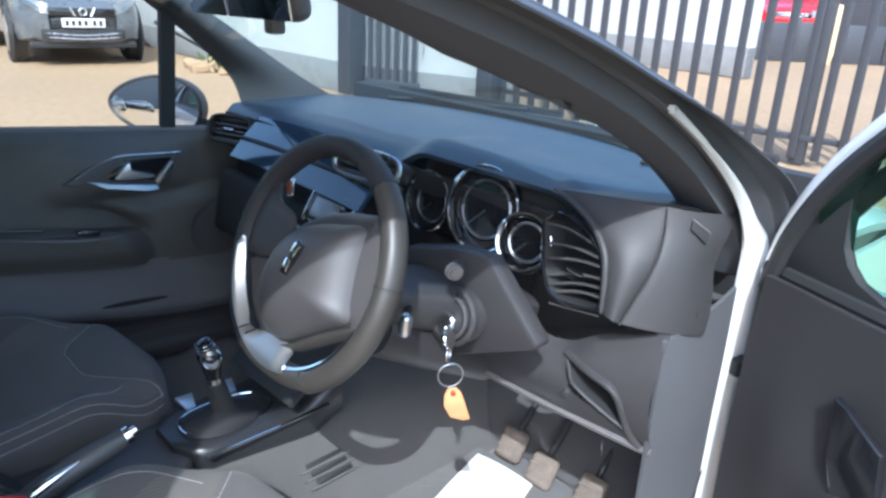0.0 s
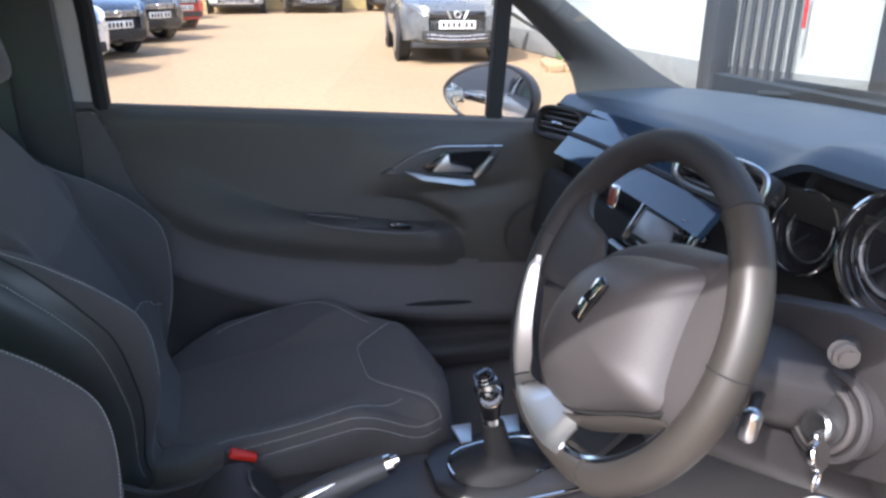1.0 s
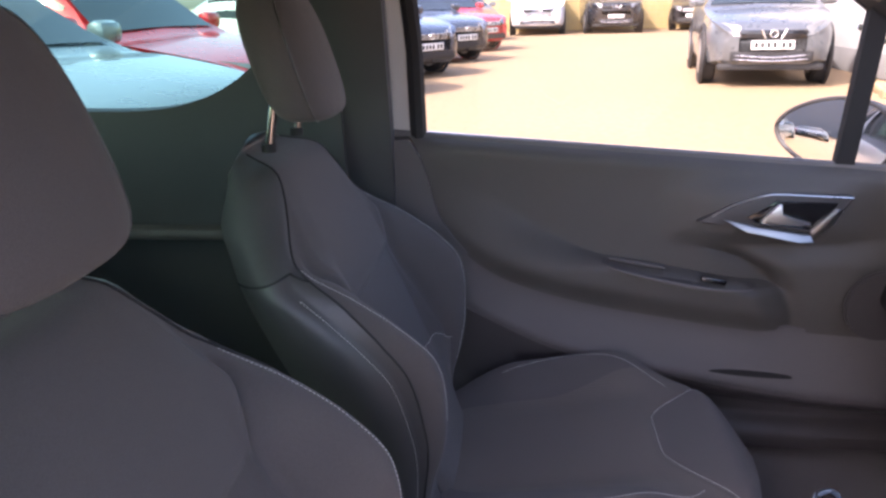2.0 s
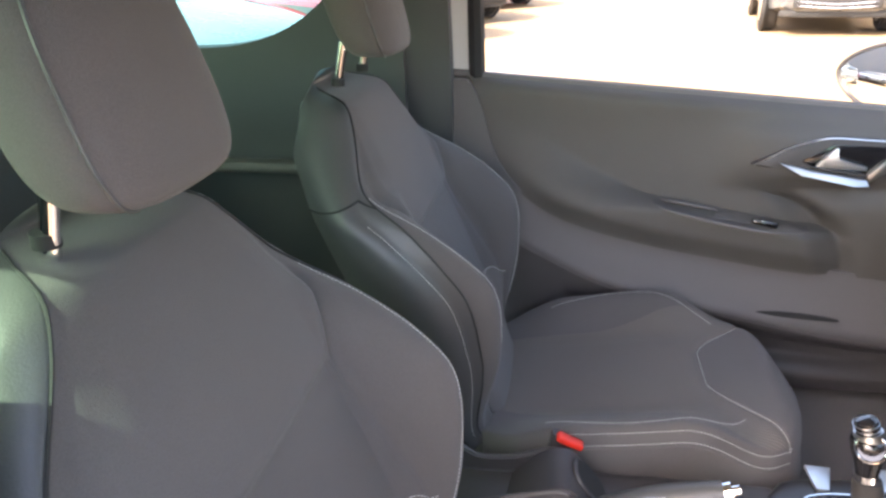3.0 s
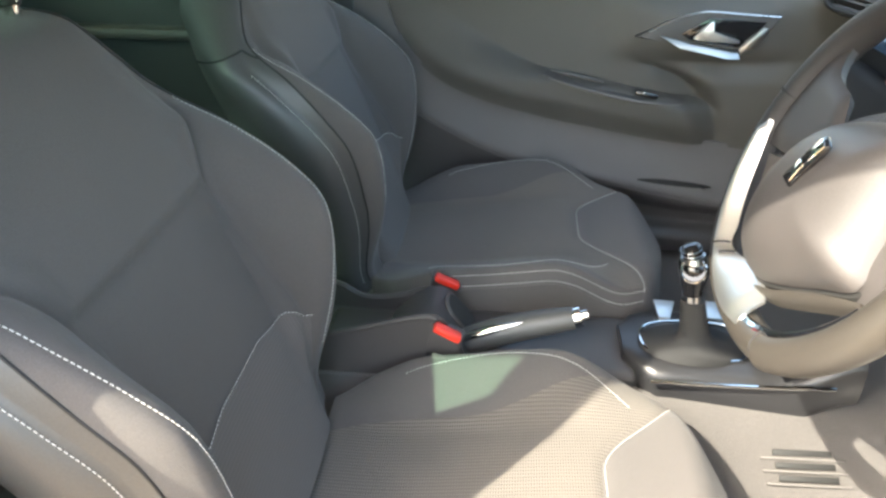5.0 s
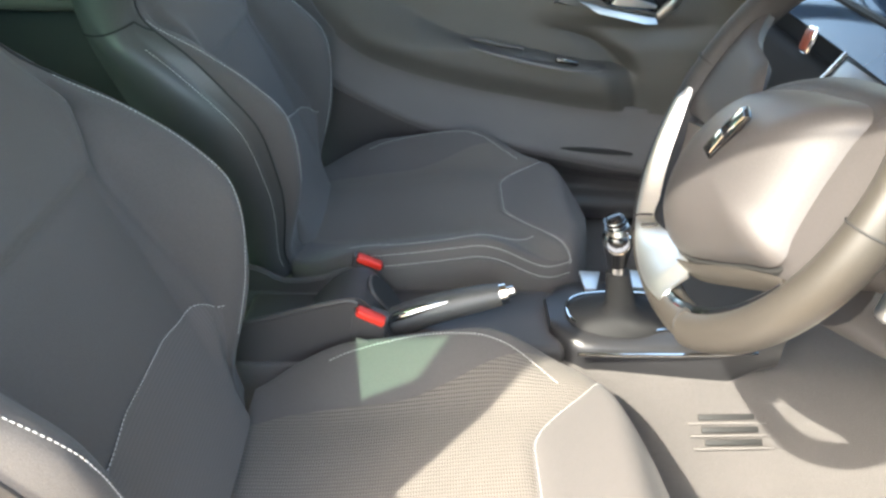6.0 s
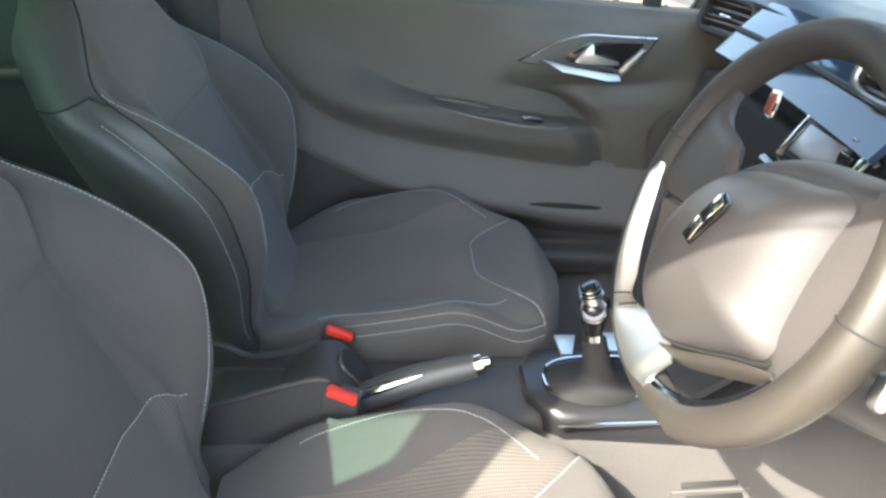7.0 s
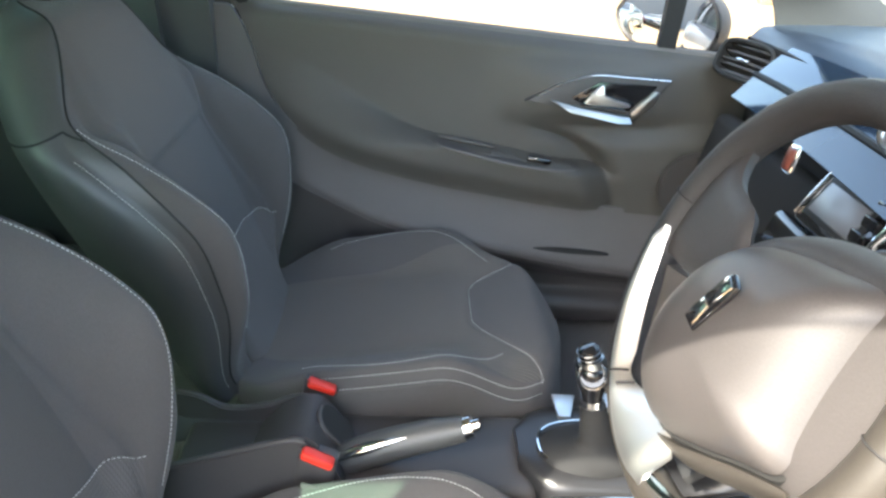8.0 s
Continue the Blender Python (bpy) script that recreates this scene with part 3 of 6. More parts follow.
        post = spline([(s * 0.712, 0.622, 0.90), (s * 0.712, 0.622, 0.70), (s * 0.710, 0.56, 0.42), (s * 0.710, 0.46, 0.33), (s * 0.712, 0.25, 0.315), (s * 0.712, -0.6, 0.315)], 30)
        part("aperture_seal", tube(post, 0.013, 8), RUBBER, shell)
        part("sill", box((0.10, 1.28, 0.13), (s * 0.73, -0.07, 0.265), 0.02), WHITEPAINT, shell, "white painted door sill")
        part("sill_cover", box((0.07, 1.25, 0.03), (s * 0.665, -0.12, 0.31), 0.01), GREYPLASTIC, shell)
        # centre pillar
        part("b_pillar", sheet(lambda u, v: Vector((s * (0.700 - 0.10 * v * v), (-0.672 if s > 0 else -0.617) - (0.105 if s > 0 else 0.16) * u, 0.30 + 1.08 * v)), span(0, 1, 4), span(0, 1, 12), 0.04), REARPLASTIC, shell, "dark centre pillar trim")
        part("b_pillar_flange", sheet(lambda u, v: Vector((s * (0.785 - 0.05 * u - 0.14 * v * v), -0.740 - 0.055 * u, 0.32 + 1.05 * v)), span(0, 1, 2), span(0, 1, 10), 0.015), WHITEPAINT, shell, "white painted pillar edge")
        # rear quarter: lower panel, window line rising to the rear, and upper rail
        low = [(-0.71, 1.27 if s < 0 else 1.21), (-0.79, 1.20 if s < 0 else 1.14), (-0.85, 1.135 if s < 0 else 1.08), (-0.92, 1.08 if s < 0 else 1.045), (-1.0, 1.045), (-1.1, 1.028), (-1.3, 1.03), (-1.71, 1.05)]
        part("rear_side_panel", sheet(lambda u, v: Vector((s * (0.66 - 0.02 * v), -0.71 - 1.0 * u, 0.30 + (curve_at([(-a, b) for a, b in low], 0.71 + 1.0 * u) - 0.30) * v)), span(0, 1, 30), span(0, 1, 8), 0.04), REARPLASTIC, shell, "dark moulded rear side panel")
        part("shelf_ledge", box((0.06, 0.60, 0.025), (s * 0.60, -1.15, 0.775), 0.01), SOFTPLASTIC, shell, "moulded ledge of the rear side panel")
        part("rear_rail", box((0.10, 0.98, 0.07), (s * 0.59, -1.21, 1.345), 0.02), PILLARTRIM, shell)
        part("rear_pillar", box((0.10, 0.22, 0.5), (s * 0.62, -1.70, 1.20), 0.03, pose(0, 0, 0, 18, 0, 0)), PILLARTRIM, shell)
        part("quarter_glass", sheet(lambda u, v: Vector((s * (0.672 - 0.05 * v), -0.70 - 0.94 * u, 0.98 + 0.37 * v)), span(0, 1, 4), span(0, 1, 4)), GLASS, shell, "green tinted quarter window")
    part("roof", sheet(lambda u, v: Vector((0.635 * u, 0.03 - 1.73 * v + 0.06 * (1 - u * u) * (1 - v), 1.40 + 0.05 * (1 - u * u) + 0.02 * math.sin(math.pi * v))), span(-1, 1, 10), span(0, 1, 10), 0.04), HEADLINER, shell, "pale cloth headliner under the white roof")
    part("header_trim", sheet(lambda u, v: Vector((0.56 * u, 0.02 + 0.13 * v + 0.05 * (1 - u * u), 1.385 - 0.03 * v + 0.02 * (1 - u * u))), span(-1, 1, 10), span(0, 1, 3), 0.03), HEADLINER, shell, "pale windscreen header trim")
    part("hatch_header", box((1.22, 0.20, 0.05), (0, -1.72, 1.41), 0.015), HEADLINER, shell)
    part("rear_hatch", box((1.3, 0.05, 0.75), (0, -1.75, 0.66), 0.02), SOFTPLASTIC, shell)
    part("rear_screen", sheet(lambda u, v: Vector((0.58 * u, -1.76 + 0.10 * v, 1.03 + 0.36 * v)), [-1, 0, 1], [0, 0.5, 1]), GLASS, shell, "green tinted rear screen")
    part("windscreen", sheet(lambda u, v: Vector((u * (0.665 - 0.13 * v), 1.04 - 0.20 * u * u - 1.06 * v + 0.05 * u * u * v, 0.93 + 0.49 * v - 0.02 * u * u)), span(-1, 1, 10), span(0, 1, 8)), SCREENGLASS, shell, "curved windscreen")
    part("scuttle", sheet(lambda u, v: Vector((0.70 * u, 1.02 - 0.21 * u * u + 0.16 * v, 0.925 + 0.01 * math.sin(9 * v))), span(-1, 1, 12), span(0, 1, 5), 0.02), RUBBER, shell, "black plastic scuttle below the windscreen")
    part("bonnet", sheet(lambda u, v: Vector((0.74 * u, 1.17 - 0.2 * u * u + 0.62 * v, 0.905 - 0.10 * v * v - 0.05 * u * u)), span(-1, 1, 12), span(0, 1, 8), 0.02), WHITEPAINT, shell, "white bonnet")
    # outer body below the glass, and the wheels
    for s in (-1, 1):
        part("rear_quarter", sheet(lambda u, v: Vector((s * (0.785 + 0.03 * math.sin(math.pi * v) - 0.10 * u ** 4), -0.725 - 1.08 * u, 0.30 + 0.66 * v)), span(0, 1, 14), span(0, 1, 10), 0.012), WHITEPAINT, shell, "white rear quarter panel")
        part("quarter_shoulder", sheet(lambda u, v: Vector((s * (0.785 - 0.10 * u ** 4 - 0.115 * v), -0.725 - 1.08 * u, 0.962 + 0.05 * v)), span(0, 1, 14), span(0, 1, 4), 0.010), WHITEPAINT, shell)
        part("front_wing", sheet(lambda u, v: Vector((s * (0.790 + 0.03 * math.sin(math.pi * v) - 0.16 * u ** 3), 0.74 + 1.05 * u, 0.30 + (0.55 - 0.12 * u * u) * v)), span(0, 1, 14), span(0, 1, 10), 0.012), WHITEPAINT, shell, "white front wing")
        for y in (1.22, -1.25):
            wheel = part("wheel", disc(0.305, 0.20, Matrix.Translation((s * 0.735, y, 0.305)) @ pose(0, 0, 0, 0, 90, 0), 32, bevel=0.03), TYRE, shell, "black tyre")
            part("rim", disc(0.205, 0.215, Matrix.Translation((s * 0.735, y, 0.305)) @ pose(0, 0, 0, 0, 90, 0), 24), ALLOY, wheel, "alloy rim")
    part("front_bumper", sheet(lambda u, v: Vector((0.72 * u, 1.90 - 0.16 * u * u - 0.05 * abs(2 * v - 1) ** 2, 0.24 + 0.50 * v)), span(-1, 1, 16), span(0, 1, 8), 0.015), WHITEPAINT, shell, "white front bumper")
    part("rear_bumper", sheet(lambda u, v: Vector((0.74 * u, -1.86 + 0.10 * u * u, 0.26 + 0.30 * v)), span(-1, 1, 12), span(0, 1, 5), 0.02), WHITEPAINT, shell, "white rear bumper")
    part("tailgate", sheet(lambda u, v: Vector((0.68 * u, -1.82 + 0.06 * u * u + 0.03 * v, 0.56 + 0.46 * v)), span(-1, 1, 12), span(0, 1, 6), 0.02), WHITEPAINT, shell, "white tailgate")
    part("roof_skin", sheet(lambda u, v: Vector((0.65 * u, 0.02 - 1.80 * v + 0.06 * (1 - u * u) * (1 - v), 1.436 + 0.05 * (1 - u * u) + 0.02 * math.sin(math.pi * v))), span(-1, 1, 10), span(0, 1, 10), 0.012), WHITEPAINT, shell, "white roof")
    part("rear_bench_floor", box((1.3, 0.5, 0.2), (0, -1.15, 0.35), 0.03), CARPET, shell)


shell_parts()


def wiper(m):
    w = thing("wiper", "black windscreen wiper arm resting below the glass", "wiper", "wipers", m=m)
    part("arm", tube(spline([(0, 0, 0), (0.2, 0.035, 0.012), (0.44, 0.06, 0.02)], 8), 0.007, 8), RUBBER, w)
    part("blade", box((0.55, 0.012, 0.018), (0.25, 0.075, 0.02), 0.004), RUBBER, w)
    return w


first_wiper = wiper(pose(-0.50, 0.86, 0.955, 0, 0, 8))
copy_thing(first_wiper, pose(0.06, 0.96, 0.955, 0, 0, -6))


def rear_bench():
    b = thing("rear_bench", "dark cloth rear bench seat", "rear seat")
    part("squab", box((1.20, 0.46, 0.16), (0, -1.18, 0.44), 0.06, None, None, 4), FABRIC, b)
    part("backrest", box((1.20, 0.16, 0.56), (0, -1.46, 0.74), 0.06, pose(0, 0, 0, 16, 0, 0), None, 4), FABRIC, b)


rear_bench()


def interior_mirror():
    m = thing("rear_view_mirror", "black interior mirror hung from the windscreen", "mirror")
    part("housing", box((0.27, 0.05, 0.075), (-0.085, 0.19, 1.238), 0.022, pose(0, 0, 0, 12, 0, 14), None, 3), SOFTPLASTIC, m)
    part("mirror_glass", box((0.25, 0.004, 0.06), (-0.079, 0.161, 1.233), 0.0, pose(0, 0, 0, 12, 0, 14)), MIRROR, m, "silvered mirror glass")
    part("stalk", tube(spline([(-0.07, 0.22, 1.25), (-0.03, 0.25, 1.29), (0.0, 0.27, 1.31)], 6), 0.012), SOFTPLASTIC, m)
    part("sensor", box((0.03, 0.03, 0.03), (-0.02, 0.20, 1.193), 0.006), SOFTPLASTIC, m)


interior_mirror()


# ---- passenger door ----
EDGE_UP = [(-0.585, 0.945), (-0.562, 0.900), (-0.548, 0.855), (-0.533, 0.794), (-0.486, 0.723), (-0.418, 0.674), (-0.317, 0.638), (-0.195, 0.609), (-0.069, 0.587), (0.068, 0.565), (0.200, 0.551), (0.5, 0.530)]
EDGE_LOW = [(-0.64, 0.72), (-0.55, 0.645), (-0.472, 0.596), (-0.408, 0.563), (-0.321, 0.526), (-0.231, 0.499), (-0.140, 0.478), (-0.027, 0.458), (0.059, 0.442), (0.185, 0.420), (0.5, 0.385)]
SHELF = [(-0.60, 0.735), (-0.40, 0.712), (-0.19, 0.690), (-0.074, 0.672), (0.014, 0.655), (0.108, 0.640), (0.20, 0.628)]
ARM_END = [(0.50, 0.204), (0.573, 0.208), (0.623, 0.190), (0.675, 0.157), (0.711, 0.104), (0.733, 0.041), (0.76, -0.05)]


def belt_z(y):
    return 0.910 - 0.083 * y


def passenger_door():
    d = thing("door_1", "closed passenger door with black trim and chrome inner handle", "door", kind="structure")
    ys = span(-0.632, 0.50, 110)
    def upper_x(y, z):
        """How far the padded panel stands in: a shelf-like armrest with a rounded front end and a scoop above it."""
        top = belt_z(y)
        shelf = curve_at(SHELF, y)
        soft = 0.010 + 0.15 * (1 - smooth(-0.55, -0.16, y))
        ahead = y - curve_at(ARM_END, z)
        arm = 1.0 - smooth(shelf - 0.3 * soft, shelf + soft, z)
        arm *= smooth(-0.60, -0.28, y) * (1 - smooth(-0.085, 0.008, ahead))
        under = 1 - smooth(0.0, 0.05, z - curve_at(EDGE_UP, y))
        front = smooth(-0.020, 0.030, ahead) * (1 - smooth(0.685, 0.745, z)) * smooth(0.0, 0.10, y)
        scoop = math.exp(-((ahead + 0.030) / 0.036) ** 2) * smooth(shelf - 0.01, shelf + 0.015, z) * (1 - smooth(0.70, 0.745, z)) * smooth(-0.04, 0.05, y)
        plate = math.exp(-((y - 0.14) / 0.17) ** 4) * math.exp(-((z - 0.80) / 0.058) ** 4)
        lean = 0.020 * (1 - smooth(0.60, 0.88, z))
        roll = 0.030 * (1 - smooth(0.0, 0.035, top - z)) ** 2
        return -0.684 + lean + 0.044 * arm - 0.013 * arm * under + 0.018 * front - 0.014 * scoop + 0.026 * plate - roll
    def upper(u, v):
        lo, hi = min(curve_at(EDGE_UP, u), belt_z(u) - 0.002), belt_z(u)
        z = hi + (lo - hi) * v
        return Vector((upper_x(u, z), u, z))
    part("upper_panel", sheet(upper, ys, span(0, 1, 64), 0.012), DOORSKIN, d, "soft padded upper door panel with moulded armrest", 60)
    def band(u, v):
        hi = min(curve_at(EDGE_UP, u), belt_z(u) - 0.002)
        lo = curve_at(EDGE_LOW, u)
        z = hi + 0.008 + (lo - hi - 0.008) * v
        ledge = smooth(-0.60, -0.15, u)
        return Vector((-0.662 + 0.016 * ledge + (0.014 + 0.044 * ledge) * v ** 1.5 - 0.016 * ledge * smooth(0.86, 1.0, v), u, z))
    part("middle_band", sheet(band, ys, span(0, 1, 24), 0.010), DOORBAND, d, "charcoal moulded band of the door", 60)
    def lower(u, v):
        hi = curve_at(EDGE_LOW, u)
        z = hi + (0.30 - hi) * v
        pocket = 0.018 * smooth(-0.42, -0.32, u) * smooth(0.10, 0.30, v)
        return Vector((-0.645 + 0.02 * smooth(-0.64, -0.2, u) - pocket * (1 - smooth(0.6, 0.75, v)) + 0.025 * smooth(0.5, 0.8, v), u, z))
    part("lower_panel", sheet(lower, ys, span(0, 1, 18), 0.010), GREYPLASTIC, d, "lower door panel with bin")
    def slot(u, v):
        y = 0.03 + 0.17 * u
        mid = 0.478 - 0.075 * (y - 0.02)
        half = 0.0055 * math.sin(math.pi * u) ** 0.5
        return Vector((-0.6005, y, mid + half * (1 - 2 * v)))
    part("map_slot", sheet(slot, span(0.01, 0.99, 20), span(0, 1, 6), 0.006), RUBBER, d, "dark slot of the door bin")
    part("belt_seal", tube([(-0.700, y, belt_z(y) - 0.004) for y in span(-0.63, 0.5, 12)], 0.010, 8), DUST_GLINT, d)
    part("outer_skin", sheet(lambda u, v: Vector((-0.80 - 0.02 * math.sin(math.pi * v), u, 0.25 + (belt_z(u) - 0.26) * v)), span(-0.64, 0.6, 8), span(0, 1, 8), 0.01), WHITEPAINT, d)
    part("belt_top", sheet(lambda u, v: Vector((-0.70 - 0.10 * v, u, belt_z(u) - 0.006 - 0.012 * v)), span(-0.64, 0.55, 10), span(0, 1, 3), 0.008), DUST_GLINT, d, "dusty window ledge")
    part("quarter_bar", sheet(lambda u, v: Vector((-0.715 + 0.055 * v, 0.262 + 0.036 * u + 0.0 * v, 0.88 + 0.32 * v)), span(0, 1, 2), span(0, 1, 8), 0.02), RUBBER, d, "black bar of the front quarter light")
    part("side_glass", sheet(lambda u, v: Vector((-0.722 + 0.10 * v * v, -0.63 + 1.15 * u, 0.86 + 0.50 * v)), span(0, 1, 4), span(0, 1, 5)), CLEAR, d, "clear side window")
    part("window_frame", tube(spline([(-0.705, -0.572, 0.92), (-0.685, -0.574, 1.15), (-0.64, -0.575, 1.32), (-0.60, -0.50, 1.375), (-0.60, -0.15, 1.365)], 20), 0.018, 8), RUBBER, d, "black window frame")
    part("rear_frame", sheet(lambda u, v: Vector((-0.716 + 0.10 * v * v, -0.580 - 0.052 * u - 0.02 * v, belt_z(-0.6) - 0.02 + 0.40 * v)), span(0, 1, 2), span(0, 1, 8), 0.012), WHITEPAINT, d, "white painted rear edge of the window frame")
    part("shut_edge", box((0.006, 0.005, 0.17), (-0.668, -0.636, 0.865), 0.001), WHITEPAINT, d, "white shut edge of the door")
    # switch plate let into the top of the armrest
    def insert(u, v):
        y = -0.195 + 0.312 * u
        wide = math.sin(math.pi * min(0.98, max(0.02, u))) ** 0.35
        return Vector((-0.652 + 0.050 * v * wide + 0.014 * (1 - wide), y, curve_at(SHELF, y) + 0.017 - 0.014 * v * wide))
    ledge = part("switch_plate", sheet(insert, span(0, 1, 40), span(0, 1, 6), 0.004), GREYPLASTIC, d, "long charcoal switch plate on the armrest")
    # paler than the plate: the lip's highlight is put into its colour
    part("plate_lip", tube([insert(u, 1.0) + Vector((0.002, 0, -0.002)) for u in span(0.03, 0.97, 30)], lambda k: 0.0012 + 0.0030 * math.sin(math.pi * k) ** 0.6, 8), DUST_GLINT, ledge, "lip of the switch plate with its highlight painted pale")
    part("plate_ridge", tube([insert(u, 0.30) + Vector((0.0, 0, 0.005)) for u in span(0.05, 0.42, 16)], lambda k: 0.0015 + 0.003 * math.sin(math.pi * k) ** 0.6, 8), SOFTPLASTIC, ledge)
    sw = part("window_switch", box((0.018, 0.050, 0.010), insert(0.72, 0.6) + Vector((0, 0, 0.006)), 0.003, pose(0, 0, 0, -10, -12, 0)), GLOSSBLACK, d, "gloss black window switch")
    part("switch_mark", box((0.006, 0.006, 0.003), insert(0.70, 0.72) + Vector((0, 0, 0.012)), 0.001), CHROME, sw)
    # speaker grille
    part("speaker_grille", disc(0.075, 0.012, Matrix.Translation((-0.615, 0.36, 0.62)) @ pose(0, 0, 0, 0, 90, 0), 32, bevel=0.004), GREYPLASTIC, d, "round black speaker grille")
    # inner handle
    X = -0.636
    flip = Matrix(((0, 1, 0, X), (1, 0, 0, 0), (0, 0, 1, 0), (0, 0, 0, 1)))
    def layer(name, outline, proud, deep, mat, parent, label="", bevel=0.0015, shear=0.0):
        bm = prism(outline, -deep, Matrix.Translation((proud, 0, 0)) @ flip, bevel)
        for vert in bm.verts:
            vert.co.x += shear * (0.793 - vert.co.z)
        return part(name, bm, mat, parent, label)
    h = layer("door_handle", [(-0.010, 0.786), (0.055, 0.822), (0.131, 0.845), (0.284, 0.838), (0.264, 0.808), (0.212, 0.749), (0.185, 0.750), (0.095, 0.764), (0.041, 0.783)], 0.0, 0.022, GREYPLASTIC, d, "charcoal handle recess edged in chrome", 0.003)
    layer("finger_well", [(0.085, 0.797), (0.140, 0.832), (0.255, 0.826), (0.238, 0.800), (0.206, 0.772), (0.105, 0.784)], 0.002, 0.004, GLOSSBLACK, h, "dark hollow behind the lever", 0.001)
    layer("chrome_blade", [(0.040, 0.793), (0.100, 0.780), (0.188, 0.767), (0.203, 0.766), (0.209, 0.753), (0.180, 0.754), (0.085, 0.770)], 0.004, 0.012, HANDLESATIN, h, "satin chrome lower blade", 0.0015, 0.6)
    layer("chrome_leaf", [(0.208, 0.769), (0.250, 0.815), (0.263, 0.812), (0.249, 0.783), (0.214, 0.756)], 0.007, 0.010, HANDLESATIN, h, "satin chrome front leaf")
    part("chrome_line", tube(spline([(X + 0.002, 0.012, 0.796), (X + 0.003, 0.058, 0.823), (X + 0.003, 0.100, 0.838), (X + 0.003, 0.135, 0.844), (X + 0.003, 0.200, 0.841), (X + 0.003, 0.280, 0.837)], 24), 0.0017, 6), SATIN, h, "thin chrome outline")
    layer("lever", [(0.108, 0.790), (0.122, 0.806), (0.140, 0.826), (0.146, 0.826), (0.147, 0.803), (0.204, 0.789), (0.203, 0.782), (0.122, 0.786)], 0.014, 0.010, BRUSHED, h, "bright pull lever", 0.002)


passenger_door()


def wing_mirror(name, s, label):
    c = Vector((s * 0.935, 0.345, 0.905))
    m = thing(name, label, "mirror", m=Matrix.Translation(c) @ pose(0, 0, 0, -5, 0, s * -33))
    def edge(a, r):
        return Vector((s * r * math.cos(a) * 1.05, 0, 0.60 * r * math.sin(a) * (1.0 - 0.22 * math.cos(a))))
    def dome(u, v):
        b = math.pi / 2 * v
        return edge(2 * math.pi * u, 0.146 * math.cos(b) ** 0.6) + Vector((0, 0.11 * math.sin(b), 0))
    part("housing", sheet(dome, span(0, 1, 36), span(0, 0.98, 10)), SOFTPLASTIC if s < 0 else WHITEPAINT, m, "black mirror housing")
    part("mirror_glass", sheet(lambda u, v: edge(2 * math.pi * u, 0.136 * v) + Vector((0, 0.001 - 0.009 * (1 - v * v), 0)), span(0, 1, 48), [0.01] + span(0.1, 1, 12)), MIRROR, m, "silvered mirror glass")
    part("rim", tube([edge(a, 0.140) for a in span(0, 2 * math.pi, 40)[:-1]], 0.0045, 8, True), GREYPLASTIC, m, "dark rim of the mirror")
    part("arm", tube(spline([(-s * 0.08, 0.05, -0.04), (-s * 0.13, 0.06, -0.06), (-s * 0.19, 0.02, -0.075)], 6), 0.028, 10), RUBBER, m)
    return m


wing_mirror("wing_mirror", -1, "black passenger wing mirror with parked cars reflected")


